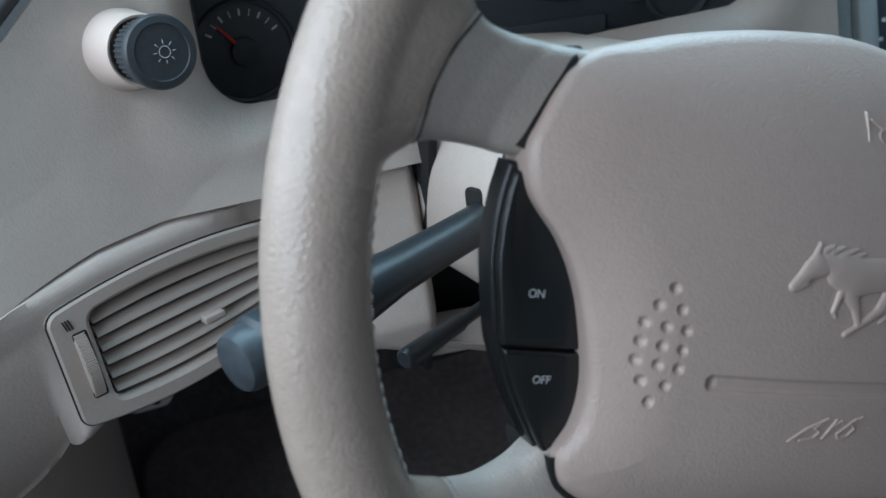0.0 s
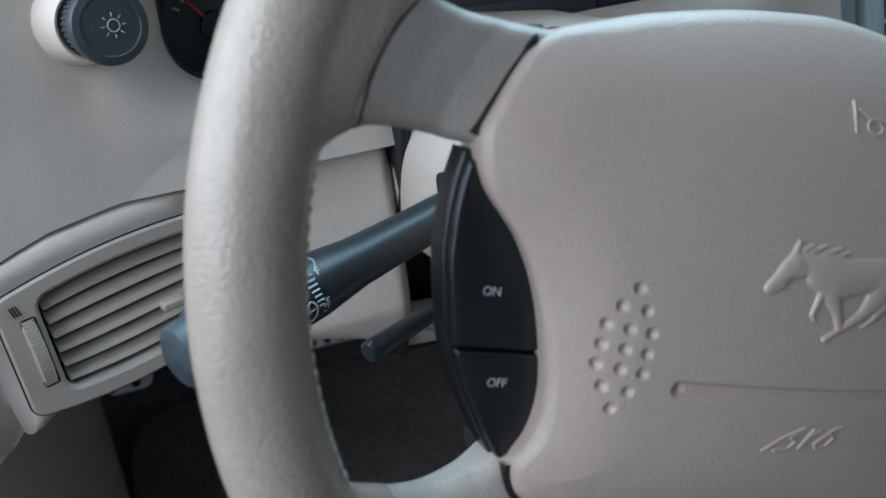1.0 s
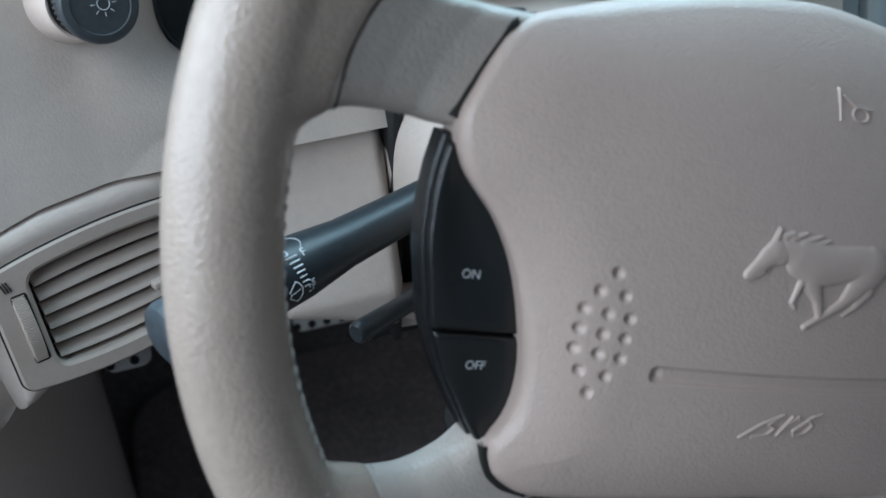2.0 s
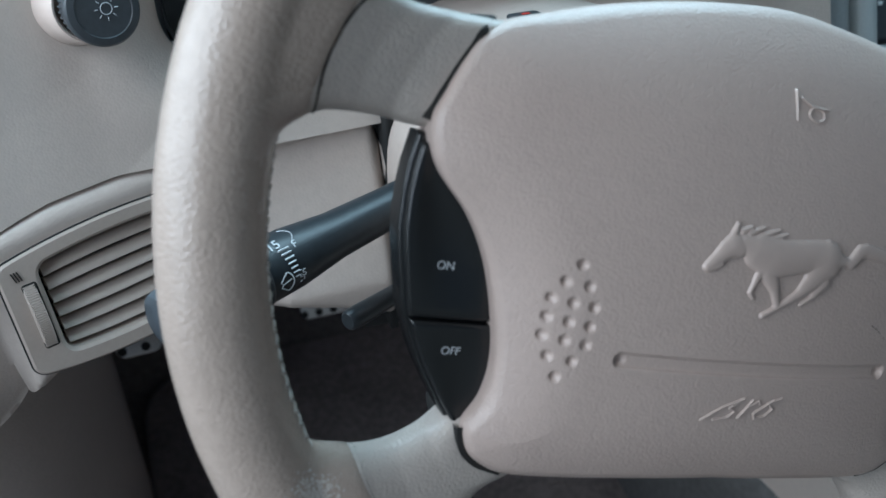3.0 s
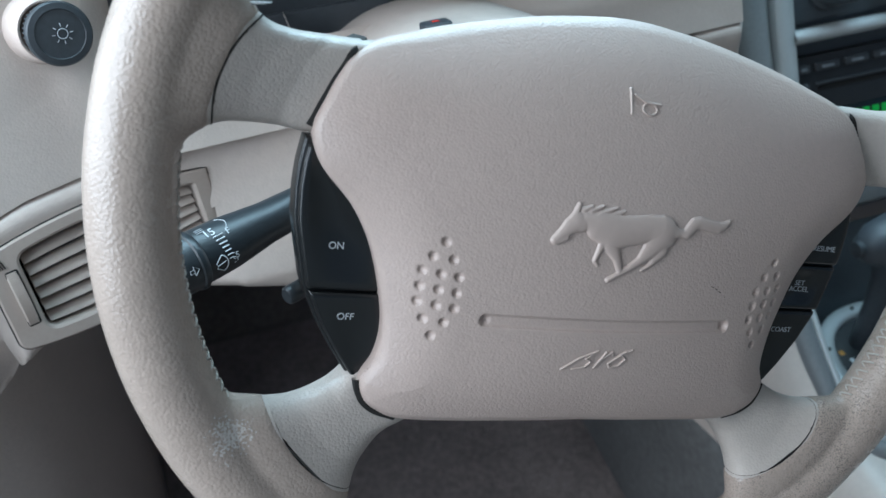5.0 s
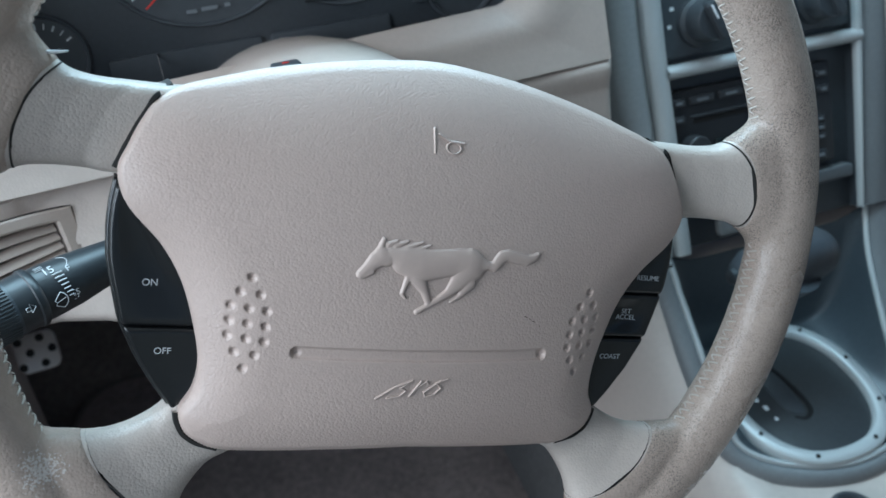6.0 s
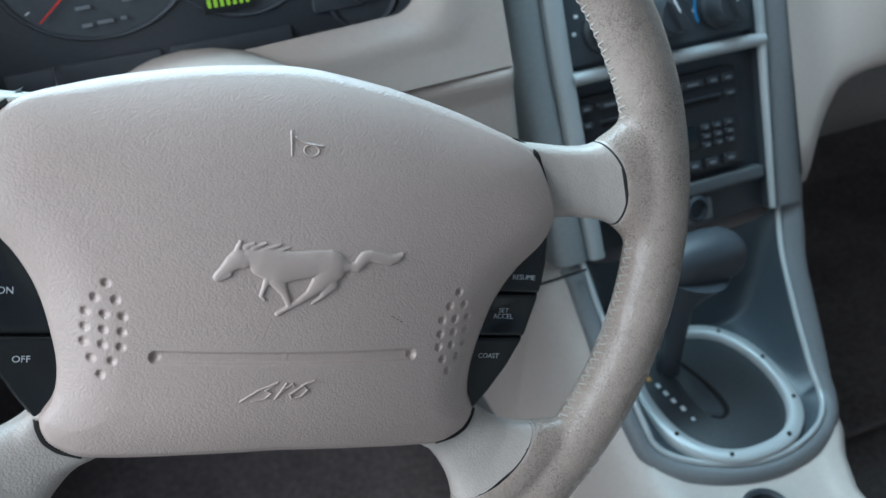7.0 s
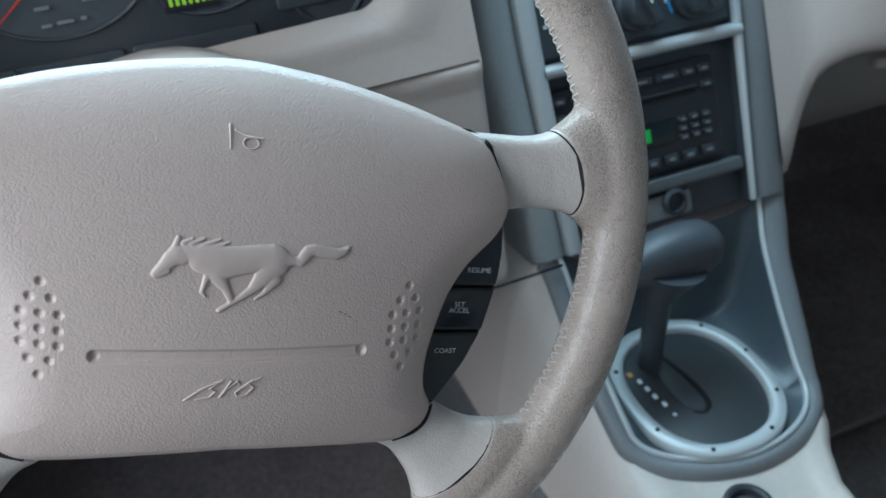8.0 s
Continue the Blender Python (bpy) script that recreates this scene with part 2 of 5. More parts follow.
def loft(rings, closed=True, cap_start=False, cap_end=False):
    """(vertices, faces) of a skin over rings of equally many points."""
    k = len(rings[0])
    v = [tuple(p) for r in rings for p in r]
    f = []
    for i in range(len(rings) - 1):
        for j in range(k if closed else k - 1):
            a, b = i * k + j, i * k + (j + 1) % k
            f.append((a, b, b + k, a + k))
    if cap_start:
        f.append(tuple(range(k - 1, -1, -1)))
    if cap_end:
        f.append(tuple(range((len(rings) - 1) * k, len(rings) * k)))
    return v, f


def tube(points, radius, seg=12, caps=True, flat=1.0, up=(0, 0, 1)):
    """A round or flattened tube along points; radius a number or one per point."""
    P = [Vector(p) for p in points]
    R = [radius] * len(P) if isinstance(radius, (int, float)) else list(radius)
    rings = []
    for i, p in enumerate(P):
        t = (P[min(i + 1, len(P) - 1)] - P[max(i - 1, 0)]).normalized()
        side = t.cross(Vector(up))
        if side.length < 1e-4:
            side = t.cross(Vector((0, 1, 0)))
        side.normalize()
        over = side.cross(t).normalized()
        rings.append([p + R[i] * (math.cos(a) * side + flat * math.sin(a) * over)
                      for a in (2 * math.pi * j / seg for j in range(seg))])
    return loft(rings, True, caps, caps)


def join(*pieces):
    v, f = [], []
    for pv, pf in pieces:
        n = len(v)
        v += [tuple(p) for p in pv]
        f += [tuple(i + n for i in face) for face in pf]
    return v, f


def moved(piece, m):
    return [tuple(m @ Vector(p)) for p in piece[0]], piece[1]


def inset(loop, d):
    """A flat loop (counter-clockwise) moved inwards by d."""
    L = np.array(loop, float)
    t = np.roll(L, -1, 0) - np.roll(L, 1, 0)
    t /= np.maximum(np.linalg.norm(t, axis=1, keepdims=True), 1e-9)
    return L + d * np.stack([-t[:, 1], t[:, 0]], 1)


def slab(loop, z0, z1, edge=0.001, steps=3, bottom_edge=0.0):
    """A plate with the flat outline loop (counter-clockwise) from z0 up to z1, its upper edge rounded."""
    L = np.array(loop, float)
    rings = []
    if bottom_edge:
        for k in range(steps + 1):
            a = math.pi / 2 * k / steps
            rings.append([(x, y, z0 + bottom_edge * (1 - math.sin(a))) for x, y in inset(L, bottom_edge * (1 - math.cos(a)))])
        rings.reverse()
    else:
        rings.append([(x, y, z0) for x, y in L])
    for k in range(steps + 1):
        a = math.pi / 2 * k / steps
        rings.append([(x, y, z1 - edge * (1 - math.sin(a))) for x, y in inset(L, edge * (1 - math.cos(a)))])
    return loft(rings, True, True, True)


def rounded(w, h, r, n=6, cx=0.0, cy=0.0):
    """A rounded rectangle, counter-clockwise."""
    out = []
    for sx, sy, a0 in ((1, -1, -90), (1, 1, 0), (-1, 1, 90), (-1, -1, 180)):
        for k in range(n + 1):
            a = radians(a0 + 90 * k / n)
            out.append((cx + sx * (w / 2 - r) + r * math.cos(a), cy + sy * (h / 2 - r) + r * math.sin(a)))
    return out


def ring_points(r, n=32, cx=0.0, cy=0.0, ry=None, power=2.0):
    ry = r if ry is None else ry
    out = []
    for j in range(n):
        c, s = math.cos(2 * math.pi * j / n), math.sin(2 * math.pi * j / n)
        out.append((cx + r * math.copysign(abs(c) ** (2 / power), c), cy + ry * math.copysign(abs(s) ** (2 / power), s)))
    return out


def lathe(profile, n=40):
    """Turned round z: profile of (radius, z), closed at its ends."""
    rings = [[(r * math.cos(2 * math.pi * j / n), r * math.sin(2 * math.pi * j / n), z) for j in range(n)] for r, z in profile]
    return loft(rings, True, True, True)


def box(x0, x1, y0, y1, z0, z1, edge=0.002):
    return slab(rounded(x1 - x0, y1 - y0, min(edge * 2, (x1 - x0) / 2.1, (y1 - y0) / 2.1), 3, (x0 + x1) / 2, (y0 + y1) / 2), z0, z1, edge, 3)


def lettering(text, size, mat, parent, m, name="lettering", depth=0.00012, spacing=1.0):
    """Words in the built-in font as a thin mesh."""
    cu = bpy.data.curves.new(name, "FONT")
    cu.body, cu.size, cu.align_x, cu.align_y, cu.extrude = text, size, "CENTER", "CENTER", depth
    cu.space_line, cu.space_character = 0.85, spacing
    tmp = bpy.data.objects.new(name, cu)
    me = bpy.data.meshes.new_from_object(tmp)
    bpy.data.objects.remove(tmp)
    me.materials.clear()
    me.materials.append(mat)
    me.transform(m)
    ob = new(name, me)
    ob.parent = parent
    return tagged(ob, "white printed letters")


def on_plane(origin, xdir, zdir):
    """A pose whose x runs along xdir and whose z stands along zdir."""
    z = Vector(zdir).normalized()
    x = (Vector(xdir) - Vector(xdir).dot(z) * z).normalized()
    y = z.cross(x)
    return Matrix.Translation(origin) @ Matrix((x, y, z)).transposed().to_4x4()


# ---- steering wheel: x to the right, y up in its plane, z to the driver; turned a little clockwise ----
WHEEL = pose(0, 0.0037, 0.6521, 67.1, 0, 1.24) @ pose(0, 0, 0, 0, 0, -18)
RIM_R, RIM_T = 0.1800, 0.0143
PAD_HALF = [(0.0, 0.0697), (0.0124, 0.0690), (0.0395, 0.0654), (0.0687, 0.0590), (0.0900, 0.0525), (0.1010, 0.0485), (0.1095, 0.0430),
            (0.1140, 0.0355), (0.1180, 0.0265), (0.1212, 0.0165), (0.1170, 0.0040), (0.1040, -0.0102), (0.0953, -0.0252), (0.0894, -0.0441), (0.0874, -0.0570),
            (0.0887, -0.0680), (0.0932, -0.0775), (0.0905, -0.0860), (0.0840, -0.0908), (0.0765, -0.0930), (0.0630, -0.0930), (0.0343, -0.0914), (0.0, -0.0900)]


def pad_height(x, y):
    """How far the airbag cover stands towards the driver over the wheel's plane."""
    up = np.maximum(y + 0.02, 0.0)
    down = np.maximum(-0.02 - y, 0.0)
    b = np.clip((y + 0.030) / 0.060, 0, 1)
    across = (1.35 - 0.62 * b * b * (3 - 2 * b)) * x ** 2
    return 0.0225 - 3.1 * up ** 2 - 1.1 * down ** 2 - across


def dot_rows():
    """The diamonds of small dimples at both sides of the cover, fifteen in each."""
    out = []
    for side in (-1, 1):
        for row, wide in enumerate((0, 1, 2, 2, 2, 1, 0)):
            y = -0.0173 - 0.0061 * row
            pitch = 0.0074 if wide == 1 else 0.0066
            for k in range(wide + 1):
                out.append((side * 0.0719 + pitch * (k - wide / 2), y + 0.0011 * side * 0.5 * (k - wide / 2)))
    return out


DOTS = dot_rows()


PAD_RIGHT = smooth_line(PAD_HALF, 481)
PAD_LOOP = np.concatenate([PAD_RIGHT, PAD_RIGHT[1:-1][::-1] * (-1, 1)])  # clockwise from the top
EDGE_R, FALL_W = 0.0026, 0.0260


def edge_level(x, y):
    """The height to which the cover has rolled down at its outline: low beside the switches, higher below."""
    ax = np.abs(x)
    level = pad_height(x, y) - 0.0020
    side = np.clip((ax - 0.080) / 0.010, 0, 1) * np.clip((0.030 - y) / 0.016, 0, 1) * np.clip((y + 0.092) / 0.014, 0, 1)
    foot = np.clip((-0.070 - y) / 0.016, 0, 1) * (1 - side)
    crown = np.clip((y - 0.040) / 0.015, 0, 1) * np.clip((0.104 - ax) / 0.02, 0, 1)
    return level * (1 - side) + 0.0032 * side - 0.0035 * foot - 0.0040 * crown


def pad_mesh():
    loop = PAD_LOOP
    centre = np.array((0.0, -0.018))
    ray = loop - centre
    length = np.linalg.norm(ray, axis=1, keepdims=True)
    at_edge = pad_height(loop[:, 0], loop[:, 1]) - edge_level(loop[:, 0], loop[:, 1])
    wide = np.convolve(np.concatenate([at_edge[-40:], at_edge, at_edge[:40]]), np.ones(81) / 81, "valid")
    reach = FALL_W + 0.014 * np.clip((loop[:, 1] - 0.045) / 0.012, 0, 1)
    coarse = loop[::2]
    rings = []
    r = EDGE_R + 0.0016 * np.clip((np.abs(loop[:, 1] + 0.012) - 0.046) / 0.015, 0, 1) * np.clip((0.105 - np.abs(loop[:, 0])) / 0.02, 0, 1)
    fr = list(np.linspace(0.004, 0.95, 270)) + list(np.linspace(0.9515, 1.0, 30))
    for s in fr:
        p = centre + ray * s
        z = pad_height(p[:, 0], p[:, 1])
        if s > 0.55:  # the soft roll towards the outline, and its rounded edge
            d = np.sqrt(((p[:, None, :] - coarse[None, :, :]) ** 2).sum(2).min(1)) if s < 1 else np.zeros(len(p))
            z = z - wide * np.clip(1 - d / reach, 0, 1) ** 2.3
            e = np.minimum(d, r)
            z = z - (r - np.sqrt(np.maximum(r * r - (r - e) ** 2, 0)))
        for dx, dy in DOTS:
            q = (p[:, 0] - dx) ** 2 + (p[:, 1] - dy) ** 2
            z = z - 0.0014 * np.exp(-(q / 0.00145 ** 2) ** 2)
        # a shallow moulded groove with a small dimple at each end
        u = np.clip((p[:, 0] + 0.0526) / 0.1046, 0, 1)
        off = np.hypot(p[:, 0] + 0.0526 - 0.1046 * u, p[:, 1] + 0.0458 - 0.0010 * u)
        z = z - 0.0012 * np.exp(-(off / 0.0024) ** 8)
        for dx, dy in ((-0.0526, -0.0458), (0.0520, -0.0448)):
            q = (p[:, 0] - dx) ** 2 + (p[:, 1] - dy) ** 2
            z = z - 0.0009 * np.exp(-(q / 0.0016 ** 2) ** 2)
        rings.append(np.column_stack([p, z]))
    last = rings[-1][:, 2]
    for drop, shrink in ((0.003, 0.0003), (0.010, 0.0010), (0.020, 0.003)):
        p = centre + ray * (1 - shrink / length)
        rings.append(np.column_stack([p, last - drop]))
    return loft(rings, True, True, False)


def capsule(x, y, a, b, ra, rb):
    """Distance field of a stroke from a to b that tapers from ra to rb."""
    ax, ay = a
    dx, dy = b[0] - ax, b[1] - ay
    h = np.clip(((x - ax) * dx + (y - ay) * dy) / max(dx * dx + dy * dy, 1e-12), 0, 1)
    return np.hypot(x - ax - h * dx, y - ay - h * dy) - (ra + (rb - ra) * h)


def relief(name, field, x0, x1, y0, y1, step, rise, soft, mat, parent, label, blur=0):
    """A low relief on the cover: field(x, y) is negative inside; its skin sinks into the cover at its edge."""
    nx, ny = int((x1 - x0) / step) + 1, int((y1 - y0) / step) + 1
    X, Y = np.meshgrid(np.linspace(x0, x1, nx), np.linspace(y0, y1, ny))
    D = field(X, Y)
    if isinstance(D, tuple):
        h, D = D
    else:
        t = np.clip(-D / soft, -0.4, 1)
        h = np.where(t > 0, rise * (1 - (1 - t) ** 3), t * 0.0030)
    for _ in range(blur):  # round the ridges of the relief
        p = np.pad(h, 1, mode="edge")
        h = sum(p[i:i + ny, j:j + nx] for i in range(3) for j in range(3)) / 9
    Z = pad_height(X, Y) + h
    keep = (D < 0.0006)
    index = -np.ones((ny, nx), int)
    cell = keep[:-1, :-1] | keep[1:, :-1] | keep[:-1, 1:] | keep[1:, 1:]
    used = np.zeros((ny, nx), bool)
    used[:-1, :-1] |= cell
    used[1:, :-1] |= cell
    used[:-1, 1:] |= cell
    used[1:, 1:] |= cell
    index[used] = np.arange(used.sum())
    v = np.column_stack([X[used], Y[used], Z[used]])
    jj, ii = np.nonzero(cell)
    f = np.column_stack([index[jj, ii], index[jj, ii + 1], index[jj + 1, ii + 1], index[jj + 1, ii]])
    return part(name, (v.tolist(), f.tolist()), mat, parent, label, 180)


# strokes of the moulded running emblem, in millimetres on the cover: across, up, half width
EMBLEM = (((-32.0, -12.6, 1.9), (-29.6, -9.9, 2.3), (-26.4, -6.6, 3.4), (-24.4, -5.2, 4.0), (-22.6, -5.6, 3.5)),
          ((-31.2, -13.2, 1.3), (-28.0, -11.2, 1.6)),
          ((-25.5, -2.6, 1.5), (-24.3, 1.4, 1.0)),
          ((-24.7, -4.4, 2.2), (-21.0, -4.0, 3.0), (-15.0, -6.2, 5.7), (-9.0, -7.8, 6.8), (-1.5, -6.9, 5.8), (6.5, -5.6, 5.4), (12.3, -6.4, 6.3)),
          ((12.3, -6.3, 6.5), (16.5, -6.4, 3.2), (20.4, -6.5, 1.7), (23.0, -6.7, 2.2), (24.4, -4.6, 2.5), (26.0, -2.6, 2.6), (28.6, -2.0, 2.5), (32.4, -2.7, 2.6), (37.6, -3.5, 2.4), (40.6, -2.6, 1.8), (42.6, -1.0, 1.0)),
          ((12.2, -7.6, 6.3), (8.0, -13.4, 3.8), (4.1, -18.1, 2.0), (-0.3, -21.5, 1.35), (-4.8, -24.4, 1.1), (-8.0, -26.5, 1.2)),
          ((12.9, -14.0, 2.8), (9.0, -19.4, 1.1), (5.5, -22.0, 0.6)),
          ((-9.7, -12.3, 3.6), (-6.0, -17.8, 1.8), (-3.9, -22.2, 1.35)),
          ((-13.0, -12.6, 1.7), (-14.2, -16.4, 1.1), (-15.0, -19.3, 0.95), (-13.5, -21.0, 0.7)),
          ((-22.4, -0.6, 1.3), (-19.0, 1.2, 0.7)), ((-19.6, -0.9, 1.3), (-14.6, 1.4, 0.7)), ((-15.6, -1.4, 1.2), (-8.6, 1.2, 0.6)), ((-11.6, -1.8, 1.1), (-5.2, 0.2, 0.5)))


def emblem_height(x, y):
    """Rounded strokes, each as high as its width allows, melted into one another."""
    h = np.full(x.shape, -1.0)
    edge = np.full(x.shape, 9.0)
    for stroke in EMBLEM:
        for (x0, y0, r0), (x1, y1, r1) in zip(stroke, stroke[1:]):
            dx, dy = x1 - x0, y1 - y0
            s = np.clip(((x * 1000 - x0) * dx + (y * 1000 - y0) * dy) / (dx * dx + dy * dy), 0, 1)
            r = r0 + (r1 - r0) * s
            d = np.hypot(x * 1000 - x0 - s * dx, y * 1000 - y0 - s * dy)
            dome = (0.82 * r ** 0.42) * np.sqrt(np.maximum(1 - (d / r) ** 2, 0)) ** 0.8
            h = np.maximum(h, np.where(d < r, dome, -0.5))
            edge = np.minimum(edge, d - r)
    return h * 0.001, edge * 0.001


def line_field(points, r):
    def field(x, y):
        d = None
        for a, b in zip(points, points[1:]):
            c = capsule(x, y, a, b, r, r)
            d = c if d is None else np.minimum(d, c)
        return d
    return field


def srs_field(x, y):
    def at(u, w):
        return (-0.0338 + (u - 165) * 0.0001094, -0.0126 - (w - 225) * 0.000113 + (u - 165) * 0.000003)
    words = (((298, 682), (360, 640), (428, 612), (385, 642), (408, 652), (386, 674), (340, 681)),
             ((462, 616), (424, 674), (452, 640), (484, 618), (490, 628)),
             ((566, 610), (522, 626), (544, 644), (520, 670), (486, 676), (478, 660), (540, 616)))
    d = None
    for w in words:
        c = line_field([at(*p) for p in w], 0.00048)(x, y)
        d = c if d is None else np.minimum(d, c)
    return d


def horn_field(x, y):
    def at(u, w):
        return (-0.0059 + u * 0.000225, 0.0444 - w * 0.000235)
    d = None
    for w in (((0, 0), (1, 38)), ((9, 8), (26, 17), (56, 19)), tuple((36 + 13.5 * math.cos(a), 27.5 + 9 * math.sin(a)) for a in np.linspace(0, 2 * math.pi, 17))):
        c = line_field([at(*p) for p in w], 0.00042)(x, y)
        d = c if d is None else np.minimum(d, c)
    return d


def button_edges():
    yi, xi = zip(*[(0.0165, 0.1212), (0.004, 0.1170), (-0.0102, 0.1040), (-0.0252, 0.0953), (-0.0441, 0.0894), (-0.057, 0.0874), (-0.068, 0.0887), (-0.0785, 0.0935)][::-1])
    yo, xo = zip(*[(0.0125, 0.1218), (0.003, 0.1233), (-0.006, 0.1238), (-0.0165, 0.1233), (-0.0226, 0.1222), (-0.0424, 0.1176), (-0.0575, 0.1104), (-0.069, 0.1030), (-0.0805, 0.0945)][::-1])
    return (lambda y: np.interp(y, yi, xi)), (lambda y: np.interp(y, yo, xo))


def key_mesh(y0, y1, z0, z1, grow=0.0, hide=0.0035, side=1, edge=0.0014, dish=0.0):
    """A switch between the heights y0 and y1, from below the cover's edge to the outer curve, its edges rounded."""
    inner, outer = button_edges()
    rings = []
    for y, low in [(y0, 9)] + [(y0 + edge * (1 - math.cos(a)), edge * (1 - math.sin(a))) for a in np.linspace(0, math.pi / 2, 4)] + [(y, 0.0) for y in np.linspace(y0 + edge, y1 - edge, 24)[1:-1]] + [(y1 - edge * (1 - math.cos(a)), edge * (1 - math.sin(a))) for a in np.linspace(math.pi / 2, 0, 4)] + [(y1, 9)]:
        xo = outer(y) + grow
        xi = min(inner(y) - hide, xo - 0.0004)
        e = min(edge, (xo - xi) * 0.45)
        zt = z0 if low > 1 else z1 - low
        ring = [(xi, z0)] + [(xi + e * (1 - math.cos(a)), max(zt - e * (1 - math.sin(a)), z0)) for a in np.linspace(0, math.pi / 2, 4)]
        for s in np.linspace(0, 1, 8)[1:-1]:
            v = (y - y0) / (y1 - y0)
            ring.append((xi + e + (xo - xi - 2 * e) * s, max(zt - dish * (4 * s * (1 - s) * 4 * v * (1 - v)) ** 1.5, z0)))
        ring += [(xo - e * (1 - math.cos(a)), max(zt - e * (1 - math.sin(a)), z0)) for a in np.linspace(math.pi / 2, 0, 4)] + [(xo, z0)]
        rings.append([(side * x, y, z) for x, z in ring])
    return loft(rings, True, True, True)


def spoke_mesh(upper, lower, zc, hz, power=2.6, start=0.0, grow=0.0, stop=1.0, lip=0.0):
    """A spoke between two edge curves, with a rounded cross-section and ends that bow towards the rim."""
    n = 121
    S = np.linspace(0, 1, n)
    U, L = smooth_line(upper, n), smooth_line(lower, n)
    Z = np.interp(S, np.linspace(0, 1, len(zc)), zc)
    H = np.interp(S, np.linspace(0, 1, len(hz)), hz)
    rings = []
    skin = grow
    for s, u, l, z, h in zip(S, U, L, Z, H):
        if s < start - 1e-6 or s > stop + 1e-6:
            continue
        grow = skin - lip * max(0.0, 1 - (s - start) / 0.02)
        mid, half = (u + l) / 2, (u - l) / 2
        size = np.linalg.norm(half)
        half = half * (1 + grow / size)
        out = np.array((half[1], -half[0])) / size * (1 if mid[0] * half[1] - mid[1] * half[0] > 0 else -1)
        rings.append([(mid[0] + half[0] * c + out[0] * 0.006 * (1 - c * c), mid[1] + half[1] * c + out[1] * 0.006 * (1 - c * c), z + (h + grow) * q) for c, q in ring_points(1.0, 40, power=power + 2.6 * max(0.0, 1 - s / 0.35))])
    return loft(rings, True, True, True)


def rim_mesh():
    rings = []
    n, k = 480, 36
    for i in range(n):
        a = 2 * math.pi * i / n
        ca, sa = math.cos(a), math.sin(a)
        ring = []
        for j in range(k):
            b = 2 * math.pi * j / k
            # slightly flattened section with a soft ridge where the leather meets inside
            t = RIM_T * (1.025 + 0.03 * math.cos(2 * b))
            wob = 0.00022 * noise.noise(Vector((ca * 9, sa * 9, j * 0.35))) + 0.00012 * noise.noise(Vector((ca * 40, sa * 40, j * 0.9)))
            inner = math.exp(-((b - math.pi) / 0.22) ** 2) * 0.0006
            rr = RIM_R + (t + wob) * math.cos(b) - inner
            ring.append((rr * ca, rr * sa, (t + wob) * 1.04 * math.sin(b)))
        rings.append(ring)
    rings.append(rings[0])
    v, f = loft(rings[:-1], True)
    m = (n - 1) * k
    f += [(m + j, m + (j + 1) % k, (j + 1) % k, j) for j in range(k)]
    return v, f


def stitch_mesh(a0, a1, count, turn=0.0):
    """A row of hooked stitches laced over the inner seam of the rim, from angle a0 to a1."""
    pieces = []
    rng = random.Random(4)
    pitch = radians((a1 - a0) / count)
    for i in range(count):
        a = radians(a0) + pitch * (i + 0.5) + rng.uniform(-0.002, 0.002)
        for b0, b1, slant, r in ((-0.22, 0.15, 0.42, 0.00055), (-0.22, -0.04, -0.45, 0.00050)):
            pts = []
            for s in np.linspace(0, 1, 6):
                b = math.pi - (turn + b0 + (b1 - b0) * s)
                aa = a + abs(pitch) * slant * s
                lift = RIM_T + 0.0003 + 0.0006 * math.sin(math.pi * min(s + 0.15, 1.0))
                rr = RIM_R + lift * math.cos(b) - 0.0004
                pts.append((rr * math.cos(aa), rr * math.sin(aa), lift * 1.04 * math.sin(b)))
            pieces.append(tube(pts, r, 5))
    return join(*pieces)


def mirror_x(points):
    return [(-x, y) for x, y in points]


wheel = thing("steering_wheel", "beige leather-wrapped four-spoke steering wheel turned slightly clockwise", "steering wheel", m=WHEEL)
leather = []
part("airbag_cover", pad_mesh(), pad_skin, wheel, "grained beige vinyl cover with dimples", 60)
cover = wheel.children[-1]
relief("emblem", emblem_height, -0.037, 0.0455, -0.031, 0.0055, 0.00018, 0, 0, emblem_skin, cover, "raised running emblem in beige vinyl", 3)
relief("moulded_letters", srs_field, -0.023, 0.014, -0.067, -0.052, 0.00014, 0.00062, 0.0004, emblem_skin, cover, "raised slanted script letters srs")
relief("horn_symbol", horn_field, -0.0085, 0.0095, 0.032, 0.0475, 0.00014, 0.00038, 0.0004, emblem_skin, cover, "raised horn symbol")

UP_U = [(0.085, 0.0490), (0.103, 0.0482), (0.117, 0.0482), (0.131, 0.0486), (0.1408, 0.0514), (0.150, 0.0600), (0.159, 0.0760)]
UP_L = [(0.105, 0.016), (0.122, 0.0138), (0.1325, 0.0148), (0.1435, 0.0152), (0.1535, 0.0142), (0.163, 0.0085), (0.172, -0.0060)]
LO_U = [(0.080, -0.066), (0.0935, -0.0743), (0.1022, -0.0810), (0.1143, -0.0863), (0.1261, -0.0868), (0.1420, -0.0845), (0.153, -0.0820)]
LO_L = [(0.058, -0.088), (0.0704, -0.0965), (0.0775, -0.1005), (0.0845, -0.1085), (0.0895, -0.1180), (0.0925, -0.1350), (0.0945, -0.1480)]
UP_Z, UP_H = (-0.0165, -0.0125, -0.0112, -0.0085, -0.0045, -0.001, 0.0), (0.010, 0.0105, 0.0110, 0.0115, 0.0122, 0.0115, 0.006)
